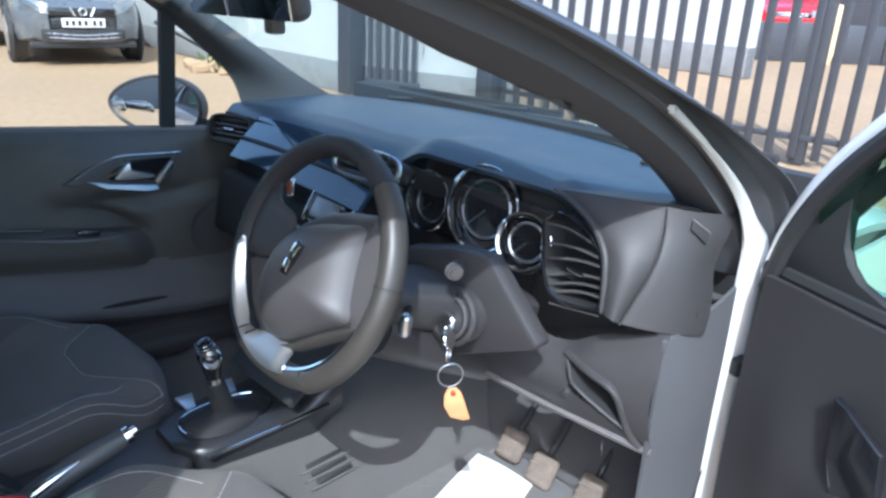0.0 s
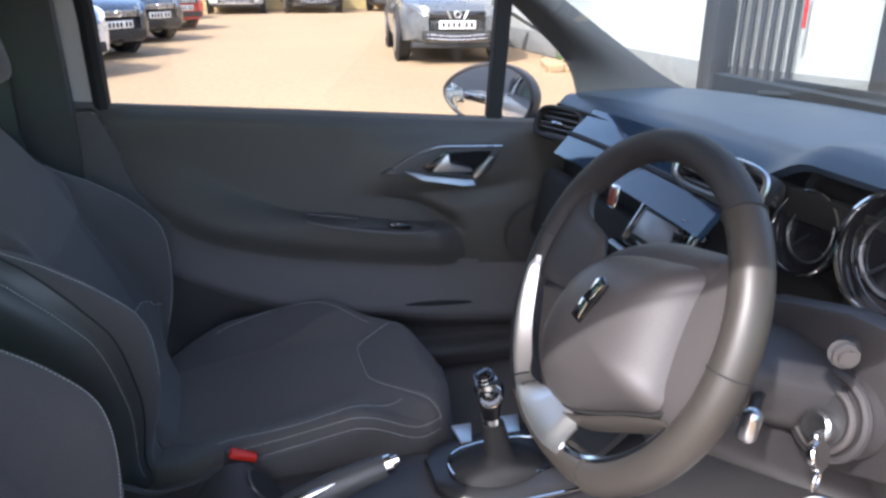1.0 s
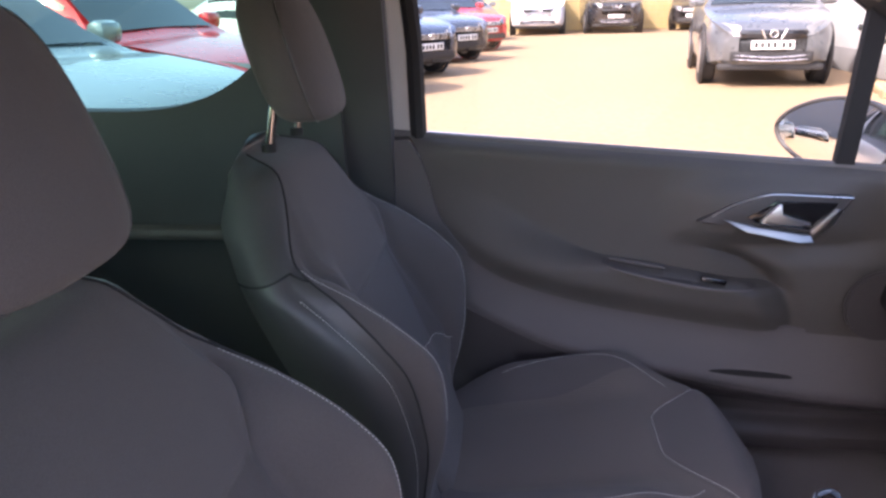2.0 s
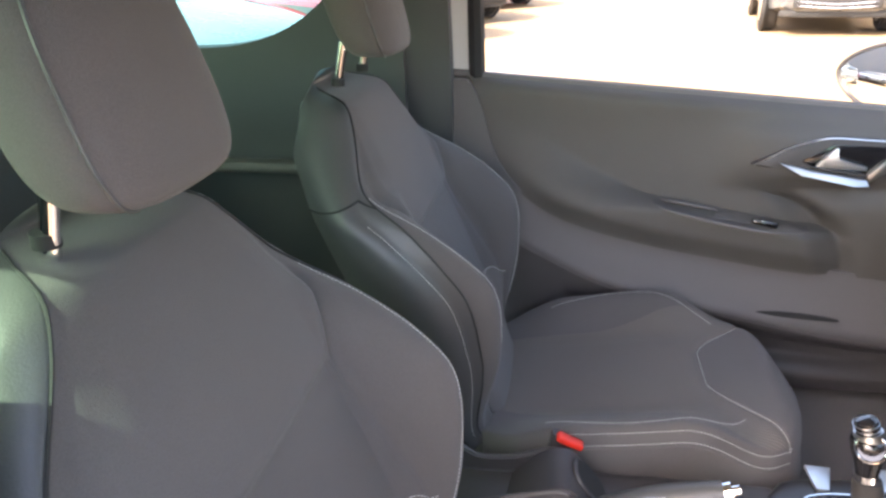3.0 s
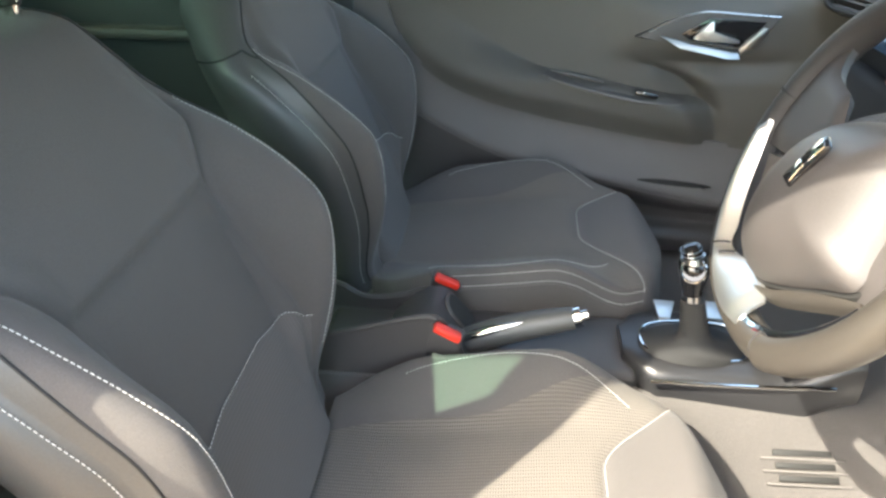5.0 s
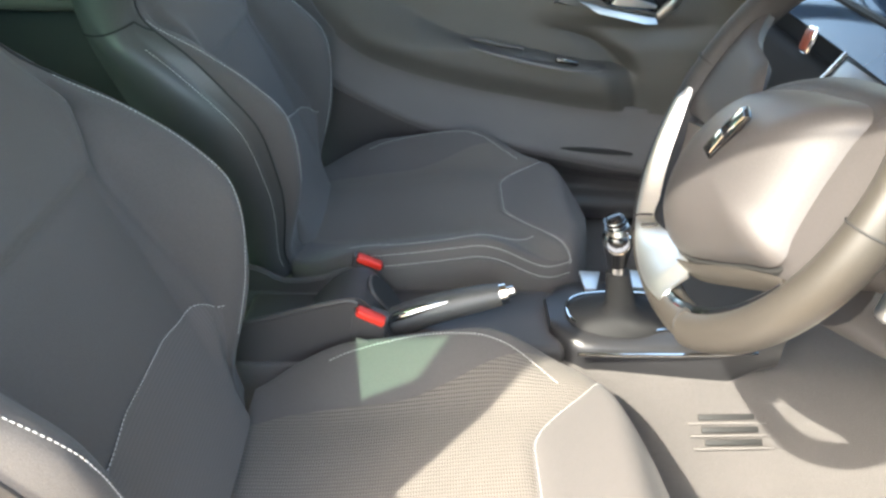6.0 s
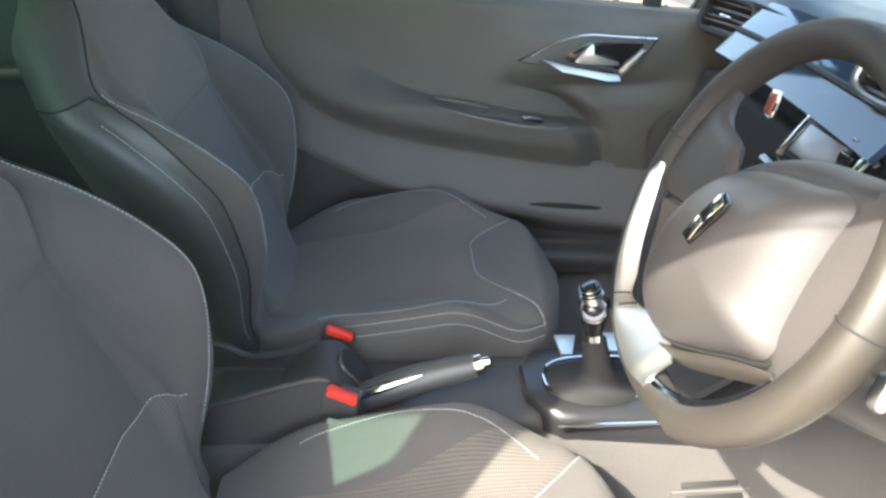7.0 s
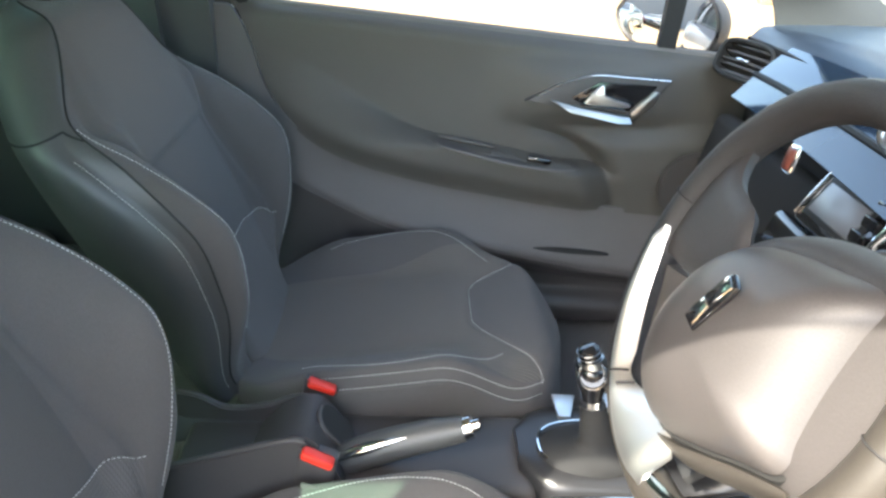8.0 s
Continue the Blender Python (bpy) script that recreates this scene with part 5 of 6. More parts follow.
# ---- steering wheel ----
def steering_wheel():
    tilt = math.degrees(0.39)
    w = thing("steering_wheel", "leather steering wheel with chrome spokes and domed centre pad", "steering wheel",
              m=Matrix.Translation((0.336, 0.0315, 0.895)) @ pose(0, 0, 0, -tilt))
    R, r = 0.170, 0.0165
    def rim_at(a):
        flat = 1.0 - 0.055 * math.exp(-((a - 1.5 * math.pi) / 0.45) ** 2)
        return Vector((R * math.cos(a) * flat, 0, R * math.sin(a) * flat))
    def arc(a0, a1, n, fat=1.0):
        return tube([rim_at(a) for a in span(radians(a0), radians(a1), n)], r * fat, 16, up=(0, 1, 0), flat=1.12)
    part("upper_rim", arc(52, 172, 40), PERFORATED, w, "black perforated leather upper rim")
    part("right_grip", arc(-62, 52, 40, 1.04), GRIP, w, "worn grey-brown leather grip")
    part("left_grip", arc(172, 242, 26, 1.0), PERFORATED, w)
    part("lower_rim", arc(242, 298, 24), GRIP, w)
    for a in (52, 172, 242, 298, 5):
        p = rim_at(radians(a))
        out = p.normalized()
        pts = [p + out * (r * 1.07 * math.cos(k)) + Vector((0, r * 1.2 * math.sin(k), 0)) for k in span(0, 2 * math.pi, 16)[:-1]]
        part("seam", tube(pts, 0.0009, 5, True), RUBBER, w)
    # airbag pad: a domed shield, turned with the wheel
    corners = [(-0.066, 0.000), (-0.052, 0.022), (-0.028, 0.042), (0.016, 0.059), (0.060, 0.070), (0.094, 0.077), (0.108, 0.068), (0.111, 0.045), (0.116, 0.010), (0.122, -0.022),
               (0.127, -0.042), (0.120, -0.054), (0.092, -0.070), (0.055, -0.093), (0.015, -0.114), (-0.020, -0.120), (-0.052, -0.108), (-0.072, -0.078), (-0.077, -0.040)]
    line = spline([(x, 0, z) for x, z in corners + corners[:1]], 95)[:-1]
    middle = Vector((0.026, 0, -0.022))
    def pad(u, v):
        p = middle.lerp(line[round(u * 95) % 95], v)
        return Vector((p.x, -0.044 * max(0.0, 1 - v ** 2.8) ** 0.8 - 0.008, p.z))
    part("airbag_pad", sheet(pad, span(0, 1, 95), [0.001] + span(0.08, 1, 20)), GREYPLASTIC, w, "domed dark grey airbag pad", 60)
    part("pad_gap", tube([p * 1.01 + Vector((0, -0.002, 0)) for p in line], 0.0038, 6, True, up=(0, 1, 0)), INK_SHADE, w, "dark gap round the pad")
    part("hub", disc(0.062, 0.05, Matrix.Translation((0.014, 0.03, -0.033)) @ STAND, 32, r2=0.055), SOFTPLASTIC, w)
    def sector(a0, a1, r0, r1, lift, round_off=0.010):
        """A softly domed piece between the angles a0 and a1 and the radii r0 and r1."""
        def place(u, v):
            a = radians(a0 + (a1 - a0) * v)
            k = r0 + (r1 - r0) * u
            edge = 1 - (1 - min(1.0, 5 * min(v, 1 - v))) ** 2
            return Vector((k * math.cos(a), -lift * (0.4 + 0.6 * edge) + round_off * u * u, k * math.sin(a)))
        return sheet(place, span(0, 1, 12), span(0, 1, 24), 0.010)
    part("side_spoke", sector(40, -25, 0.090, R * 0.965, 0.012), GREYPLASTIC, w, "charcoal side spoke", 60)
    def left_spoke(u, v):
        k = 0.050 + (R * 0.965 - 0.050) * u
        start = curve_at([(0.050, 150), (0.080, 141), (0.095, 145), (0.120, 150), (0.140, 149), (0.165, 142)], k)
        a = radians(start + (190 - start) * v)
        edge = 1 - (1 - min(1.0, 6 * min(v, 1 - v))) ** 2
        return Vector((k * math.cos(a), -0.004 * edge + 0.008 * u * u, k * math.sin(a)))
    part("side_spoke", sheet(left_spoke, span(0, 1, 24), span(0, 1, 24), 0.010), DASHGREY, w, "charcoal side spoke", 60)
    upper = [p for p in line if p.z > -0.012 + 0.30 * p.x * (p.x > 0)]
    first = min(range(len(upper)), key=lambda i: upper[i].x - upper[i].z)
    upper = upper[first:] + upper[:first]
    def surround(u, v):
        p = upper[round(u * (len(upper) - 1))]
        out = (p - middle).normalized() * (0.024 * math.sin(math.pi * min(1.0, 0.06 + 0.94 * u)) ** 0.5 * v)
        return p + out + Vector((0, -0.008 + 0.020 * v * v, 0))
    part("pad_surround", sheet(surround, span(0, 1, len(upper) - 1), span(0, 1, 8), 0.004), DASHGREY, w, "charcoal collar round the pad", 60)
    # satin blade that sweeps from the spoke round to the lower opening
    def blade(u, v):
        a = radians(183 + 101 * u)
        inner = curve_at([(0.0, 0.157), (0.05, 0.151), (0.2, 0.147), (0.45, 0.145), (0.56, 0.147), (0.68, 0.130), (0.82, 0.118), (0.93, 0.120), (1.0, 0.130)], u)
        outer = R - r * 0.55
        k = inner + (outer - inner) * v
        curl = 0.004 * smooth(0.90, 1.0, u) + 0.006 * (1 - smooth(0.0, 0.06, u))
        slope = 1.0 - 0.55 * smooth(0.55, 0.75, u)
        return Vector((k * math.cos(a), -0.022 + slope * (outer - inner) * (1 - math.sin(0.5 * math.pi * v)) + curl, k * math.sin(a)))
    part("satin_blade", sheet(blade, span(0, 1, 60), span(0, 1, 16), 0.003), BRUSHED, w, "bright satin blade along the rim", 60)
    part("blade_skirt", sector(194, 274, 0.060, 0.140, -0.010, 0.0), GREYPLASTIC, w, "charcoal skirt inside the blade", 60)
    part("blade_joint", tube([blade(0.545, v) + Vector((0, -0.001, 0)) for v in span(0.02, 0.98, 12)], 0.0012, 6), RUBBER, w)
    part("blade_joint", tube([blade(0.60, v) + Vector((0, -0.001, 0)) for v in span(0.02, 0.60, 10)], 0.0016, 6), RUBBER, w)
    foot = spline([(0.000, -0.008, -0.128), (0.034, -0.010, -0.112), (0.060, -0.012, -0.096), (0.092, -0.012, -0.076), (0.120, -0.010, -0.060), (0.136, -0.006, -0.052)], 24)
    part("pad_foot", sheet(lambda u, v: foot[round(24 * u)] + Vector((0.008 * v, 0.012 * v * v, -0.011 * v * (0.55 + 0.45 * math.sin(math.pi * u)))), span(0, 1, 24), span(0, 1, 6), 0.006), GRIP, w, "bevelled foot below the pad", 60)
    pts = [rim_at(radians(k)) * 0.908 + Vector((0, -0.010, 0)) for k in span(-77, -20, 30)]
    part("chrome_edge", tube(pts, lambda k: 0.0060 - 0.0042 * k, 8, up=(0, 1, 0)), CHROME, w, "chrome edge of the lower opening")
    # badge: a slanting plate with two plain angular strokes
    at = pose(0, -0.0545, 0)
    b = part("badge", prism([(0.012, -0.018), (0.013, -0.010), (0.026, 0.026), (0.032, 0.032), (0.044, 0.027), (0.042, 0.018), (0.029, -0.020)], 0.004, at, 0.0006), GLOSSBLACK, w, "slanting dark badge plate")
    over = Matrix.Translation((0, -0.0012, 0)) @ at
    part("stroke", prism([(0.013, -0.016), (0.020, 0.004), (0.030, 0.002), (0.027, -0.016), (0.023, -0.006)], 0.003, over, 0.0006), CHROME, b, "angular chrome stroke")
    part("stroke", prism([(0.021, 0.008), (0.028, 0.027), (0.032, 0.029), (0.041, 0.025), (0.032, 0.006), (0.029, 0.017)], 0.003, over, 0.0006), CHROME, b, "angular chrome stroke")


steering_wheel()


def column():
    c = thing("steering_column", "charcoal steering column shroud with ignition lock and stalks", "steering column")
    rings = []
    for k in span(0, 1, 10):
        y, z = 0.10 + 0.30 * k, 0.845 - 0.075 * k
        wide, up, down = 0.050 + 0.055 * k, 0.026, 0.065 + 0.03 * k
        rings.append([Vector((0.35 + wide * math.cos(a) * (1 if math.cos(a) < 0 else 1.15), y, z + (up if math.sin(a) > 0 else down) * math.sin(a))) for a in (2 * math.pi * i / 24 for i in range(24))])
    part("shroud", loft(rings), DASHGREY, c, "worn charcoal column shroud")
    turn = pose(0, 0, 0, 76, 16, 0)
    lock = part("ignition_lock", disc(0.046, 0.050, Matrix.Translation((0.424, 0.250, 0.780)) @ turn, 32, r2=0.036, bevel=0.006), DASHGREY, c, "round ignition lock housing")
    part("lock_lip", ring((0.430, 0.226, 0.786), 0.033, 0.0040, turn.to_3x3(), 36), GREYPLASTIC, lock, "raised lip round the lock")
    part("lock_collar", ring((0.425, 0.238, 0.783), 0.043, 0.0060, turn.to_3x3(), 40), DASHGREY, lock, "rounded collar of the lock housing")
    part("lock_recess", disc(0.029, 0.006, Matrix.Translation((0.431, 0.224, 0.786)) @ turn, 32), RUBBER, lock, "dark recess round the barrel")
    part("barrel", disc(0.017, 0.022, Matrix.Translation((0.440, 0.216, 0.784)) @ turn, 20, bevel=0.003), SATIN, lock, "metal lock barrel")
    for s, z in ((1, 0.880), (-1, 0.885)):
        stalk = part("stalk", tube(spline([(0.35 + s * 0.078, 0.240, z - 0.014), (0.35 + s * 0.095, 0.220, z - 0.007), (0.35 + s * 0.112, 0.198, z)], 8), lambda k: 0.0115 + 0.002 * k, 12), SPOKE, c, "black column stalk")
        part("stalk_end", disc(0.0120, 0.012, Matrix.Translation((0.35 + s * 0.118, 0.195, z + 0.001)) @ pose(0, 0, 0, 0, 90, -25), 20, bevel=0.004), GREYPLASTIC, stalk)
    part("lower_shroud", tube(spline([(0.36, 0.13, 0.765), (0.36, 0.24, 0.705), (0.355, 0.40, 0.62)], 10), 0.040, 18), DASHGREY, c, "dark lower column cover")
    part("stalk_arm", tube([(0.405, 0.165, 0.815), (0.456, 0.112, 0.817)], 0.0065, 10), SPOKE, c, "short black arm of the control stalk")
    part("audio_stalk", box((0.018, 0.018, 0.038), (0.462, 0.106, 0.820), 0.008, pose(0, 0, 0, 0, 10, 0), None, 3), SATIN, c, "small silver control stalk")


column()


def keys():
    k = thing("car_key", "bright metal key with ring and orange tag in the ignition", "key")
    part("blade", box((0.006, 0.034, 0.018), (0.455, 0.200, 0.782), 0.002, pose(0, 0, 0, -12, 0, 24)), CHROME, k)
    part("bow", disc(0.016, 0.008, Matrix.Translation((0.472, 0.184, 0.778)) @ pose(0, 0, 0, 0, 70, 20), 20, bevel=0.002), CHROME, k)
    part("link", ring((0.486, 0.172, 0.762), 0.010, 0.0018, pose(0, 0, 0, 0, 90, 30).to_3x3(), 20), CHROME, k)
    part("key_ring", ring((0.499, 0.166, 0.735), 0.019, 0.0010, pose(0, 0, 0, 90, 0, 60).to_3x3(), 28), SATIN, k)
    part("tag", prism([(-0.012, 0.004), (-0.006, 0.016), (0.006, 0.016), (0.014, 0.006), (0.020, -0.018), (0.026, -0.040), (0.016, -0.042), (-0.004, -0.034), (-0.013, -0.014)], 0.004, pose(0.506, 0.166, 0.700, 0, -4, 55), 0.001), TAG, k, "worn orange key tag")
    part("tag_eye", disc(0.004, 0.006, pose(0.506, 0.166, 0.708, 90, 0, 55), 12), RED, k, "faded red eyelet")


keys()


# ---- seats ----
def seat_profile(v):
    """The line of the backrest in its own y and z."""
    return curve_at([(0.0, -0.475), (0.3, -0.545), (0.6, -0.625), (0.85, -0.695), (1.0, -0.742)], v), 0.44 + 0.586 * v


BACK_HALF = [(0.0, 0.20), (0.2, 0.225), (0.38, 0.250), (0.55, 0.262), (0.68, 0.258), (0.745, 0.247), (0.80, 0.224), (0.88, 0.194), (0.95, 0.165), (1.0, 0.118)]
BOLSTER = [(0.0, -0.02), (0.07, -0.012), (0.20, 0.046), (0.28, 0.074), (0.44, 0.106), (0.54, 0.086), (0.64, 0.046), (0.745, -0.006), (0.85, -0.006), (1.0, 0.0)]


def panel_u(v):
    """Where the bolster is sewn to the centre panel."""
    return curve_at([(0.0, 0.66), (0.25, 0.68), (0.40, 0.62), (0.58, 0.60), (0.66, 0.68), (0.72, 0.78), (1.0, 0.78)], v)


def leather_u(v):
    """Where the cloth of the backrest ends and its leather side begins."""
    return curve_at([(0.0, 0.94), (0.45, 0.945), (0.62, 0.93), (0.74, 0.89), (0.80, 0.84), (0.88, 0.74), (0.97, 0.64), (1.0, 0.62)], v)


def stitch_u(v):
    """The white line sewn along the bolster's face."""
    return curve_at([(0.17, 0.77), (0.25, 0.80), (0.34, 0.835), (0.45, 0.855), (0.56, 0.86), (0.66, 0.865), (0.74, 0.875)], v)


def lumbar_v(u):
    return 0.302 - 0.020 * smooth(0.20, 0.52, abs(u)) - 0.045 * smooth(0.56, 0.72, abs(u))


def back_place(u, v, lift=0.0):
    """A place on the front of the backrest: u across, -1 to 1, v up."""
    y, z = seat_profile(v)
    half = curve_at(BACK_HALF, v)
    a = abs(u)
    ridge = curve_at(BOLSTER, v)
    bulge = ridge * smooth(0.50, 0.86, a) - (ridge * 0.55 + 0.03) * smooth(0.86, 1.0, a) ** 2
    crease = 0.010 * math.exp(-((a - panel_u(v)) / 0.030) ** 2) * (1 - smooth(0.70, 0.76, v))
    crease -= 0.009 * smooth(0.585, 0.605, v) * (1 - smooth(0.70, 0.95, v)) * (1 - smooth(panel_u(v) - 0.10, panel_u(v), a))
    crown = 0.012 * (1 - a * a)
    round_top = 0.05 * smooth(0.90, 1.0, v) ** 2
    n = bulge + crown - crease + lift - round_top
    return Vector((half * u, y + n * 0.93, z + n * 0.33))


def cushion_half(y):
    return curve_at([(-0.50, 0.20), (-0.44, 0.238), (-0.30, 0.252), (-0.15, 0.250), (-0.06, 0.232), (-0.01, 0.195), (0.025, 0.13), (0.042, 0.06), (0.046, 0.0)], y)


def nose_y(x):
    """The seam between the knitted centre and the nose panel."""
    return -0.125 + 0.112 * smooth(0.045, 0.20, abs(x))


def cushion_place(u, v, lift=0.0):
    """A place on the cushion: u across, -1 to 1, v from the back to the front, the nose seam at 0.78."""
    x, y = u * 0.22, 0.0
    for _ in range(6):
        seam = nose_y(x)
        front = 0.046
        y = -0.50 + (v / 0.78) * (seam + 0.50) if v < 0.78 else seam + (v - 0.78) / 0.22 * (front - seam)
        x = u * cushion_half(y)
    half = max(cushion_half(y), 0.02)
    a = min(1.0, abs(x) / half)
    bol = 0.048 * smooth(0.11, 0.235, abs(x)) * smooth(-0.52, -0.36, y) * (1 - smooth(-0.19, -0.05, y))
    z = 0.452 + 0.040 * smooth(-0.45, -0.08, y) + bol
    z -= 0.030 * smooth(0.90, 1.0, a) ** 2 + 0.02 * smooth(0.6, 1.0, a) ** 2 * smooth(-0.15, 0.0, y)
    z -= 0.045 * smooth(-0.02, 0.05, y) ** 1.5
    z -= 0.004 * math.exp(-((v - 0.78) / 0.012) ** 2)
    return Vector((x, y, z + lift))


def seam_u(v):
    """The stitched line that bows out along the bolster's crest."""
    return 0.80 + 0.10 * math.sin(math.pi * smooth(0.04, 0.72, v)) - 0.20 * smooth(0.56, 0.80, v)


def build_seat(label, m):
    s = thing("front_seat", label, "car seat", "front seats", m=m)
    # backrest: centre, two bolsters, leather sides and back
    part("backrest_centre", sheet(lambda u, v: back_place(u, v), span(-0.52, 0.52, 28), span(0, 1, 110)), FABRIC, s, "dark cloth centre panel", 60)
    caps = []
    for k in (-1, 1):
        part("backrest_bolster", sheet(lambda u, v: back_place(k * (0.52 + (leather_u(v) - 0.52) * u), v), span(0, 1, 26), span(0, 1, 90)), FABRIC, s, "padded cloth side bolster", 60)
        def side(u, v):
            y, z = seat_profile(v)
            half = curve_at(BACK_HALF, v)
            lead = leather_u(v)
            corner = min(0.96, lead + 0.02 + 0.04 * (1 - smooth(0.70, 0.82, v)))
            front = back_place(corner, v)
            back = Vector((half * 0.82, y - 0.096 + 0.036 * smooth(0.84, 1.0, v), z - 0.030 - 0.022 * smooth(0.84, 1.0, v)))
            mid = Vector((half * 1.02 + 0.030 * (1 - 0.5 * smooth(0.70, 0.90, v)), front.y * 0.62 + back.y * 0.38 + 0.006, (front.z + back.z) / 2))
            if u < 0.4:
                p = back_place(lead + (corner - lead) * u / 0.4, v)
            else:
                w = (u - 0.4) / 0.6
                p = front * (1 - w) ** 2 + mid * 2 * w * (1 - w) + back * w * w
            p.x = max(p.x, 0) * k
            return p
        caps.append([side(u, 1.0) for u in span(0, 1, 20)])
        part("leather_side", sheet(side, span(0, 1, 20), span(0, 1, 60)), LEATHER, s, "smooth black leather outer side", 60)
        part("shoulder_seam", tube([side(u, 0.745 - 0.03 * max(0.0, 1 - u / 0.35)) + Vector((k * 0.0008, 0, 0)) for u in span(0, 1, 24)], 0.0016, 6), RUBBER, s)
        part("bolster_piping", tube([back_place(k * leather_u(v), v, 0.001) for v in span(0.03, 0.99, 60)], 0.0016, 6), RUBBER, s)
        part("bolster_stitching", stitches([back_place(k * stitch_u(v), v, 0.0015) for v in span(0.16, 0.74, 60)]), THREAD, s, "white stitching", tidy=False)
        for across in (0.43,):
            part("edge_stitching", stitches([side(across, v) + Vector((k * 0.0015, 0.001, 0)) for v in span(0.04, 0.69, 60)]), THREAD, s, tidy=False)
    part("lumbar_panel", sheet(lambda u, v: back_place(u, lumbar_v(u) * v, 0.0012), span(-0.70, 0.70, 40), span(0, 1, 24)), FINEMESH, s, "knitted mesh lower panel of the backrest", 60)
    part("lumbar_stitching", stitches([back_place(u, lumbar_v(u), 0.0025) for u in span(-0.70, 0.70, 60)]), THREAD, s, "white stitching", tidy=False)
    def rear(u, v):
        y, z = seat_profile(v)
        half = curve_at(BACK_HALF, v) * 0.82
        return Vector((half * u, y - 0.096 - 0.02 * (1 - u * u) + 0.036 * smooth(0.84, 1.0, v), z - 0.030 - 0.022 * smooth(0.84, 1.0, v)))
    part("back_panel", sheet(rear, span(-1, 1, 14), span(0, 1, 24)), LEATHER, s, "leather rear panel", 60)
    loop = [back_place(u, 1.0) for u in span(-0.62, 0.62, 20)] + caps[1][1:] + [rear(u, 1.0) for u in span(1, -1, 16)][1:-1] + caps[0][::-1][:-1]
    mid = sum(loop, Vector()) / len(loop)
    def roll(u, v):
        p = loop[round(u * len(loop)) % len(loop)]
        return p.lerp(Vector((p.x * 0.3 + mid.x * 0.7, mid.y, p.z)), 1 - math.cos(v * math.pi / 2)) + Vector((0, 0, 0.010 * math.sin(v * math.pi / 2)))
    part("top_roll", sheet(roll, span(0, 1, len(loop)), span(0, 1, 6)), LEATHER, s, sharp=70)
    # cushion
    top = cushion_place
    def knit_u(v):
        return 0.56 + 0.38 * smooth(0.34, 0.76, v)
    part("cushion_centre", sheet(lambda u, v: top(u * knit_u(v), v), span(-1, 1, 40), span(0, 0.78, 44)), MESHCLOTH, s, "knitted mesh cloth centre of the cushion", 60)
    part("cushion_nose", sheet(top, span(-1, 1, 44), span(0.78, 1, 20)), FABRIC, s, "plain cloth nose panel", 60)
    for k in (-1, 1):
        part("cushion_bolster", sheet(lambda u, v: top(k * (knit_u(v) + (1 - knit_u(v)) * u), v), span(0, 1.0, 24), span(0, 0.78, 44)), FABRIC, s, "cloth cushion bolster", 60)
        part("crest_stitching", stitches([top(k * seam_u(v), v, 0.0012) for v in span(0.17, 0.70, 50)]), THREAD, s, "white stitching", tidy=False)
        for w in (0.955, 0.985):
            part("rim_stitching", stitches([top(k * w, v, 0.0012) for v in span(0.20, 0.80, 50)]), THREAD, s, tidy=False)
    part("nose_stitching", stitches([top(u, 0.785, 0.0012) for u in span(-0.96, 0.96, 60)]), THREAD, s, tidy=False)
    rim = [top(1, v) for v in span(0, 0.999, 40)] + [top(-1, v) for v in span(0.999, 0, 40)]
    rings = [rim, [p + Vector((p.x * 0.03, 0.006, -0.03)) for p in rim], [p * 1.0 + Vector((p.x * 0.02, 0.004, 0.36 - p.z)) for p in rim], [p + Vector((-p.x * 0.06, -0.01, 0.30 - p.z)) for p in rim]]
    part("cushion_skirt", loft(rings, True, False), FABRIC, s, sharp=60)
    for k in (-1, 1):
        part("side_valance", box((0.03, 0.44, 0.09), (k * 0.235, -0.24, 0.335), 0.012, None, None, 3), SOFTPLASTIC, s, "plastic seat valance")
        part("runner", box((0.04, 0.50, 0.035), (k * 0.18, -0.22, 0.295), 0.006), RUBBER, s)
    # head restraint on two chrome posts
    def rest(u, v):
        a = 2 * math.pi * u
        b = math.pi * (v - 0.5)
        cx, cz = math.cos(b) ** 0.32 if math.cos(b) > 1e-6 else 0.0, math.sin(b)
        w = 0.127 - 0.036 * v
        x = w * cx * math.copysign(abs(math.cos(a)) ** 0.55, math.cos(a))
        y = 0.047 * cx * math.copysign(abs(math.sin(a)) ** 0.75, math.sin(a))
        z = 0.095 * math.copysign(abs(cz) ** 0.8, cz)
        return Vector((x, -0.708 + y - 0.06 * (z / 0.2) - 0.012 * (x / w) ** 2, 1.147 + z))
    head = part("head_restraint", sheet(rest, span(0, 1, 40), span(0, 1, 24)), FABRIC, s, "cloth head restraint", 60)
    for k in (-1, 1):
        loop = [rest(0.25 - k * 0.155, v) + Vector((k * 0.0006, 0.0012, 0)) for v in span(0.06, 0.94, 30)]
        part("side_seam", tube(loop, 0.0016, 6), LEATHER, head, "sewn side seam")
        part("post", tube([(k * 0.073, -0.742, 1.010), (k * 0.073, -0.720, 1.11)], 0.0075, 12), CHROME, head, "chrome post")
        part("post_collar", tube([(k * 0.073, -0.742, 1.010), (k * 0.073, -0.741, 1.022)], 0.011, 12), RUBBER, s)
    return s


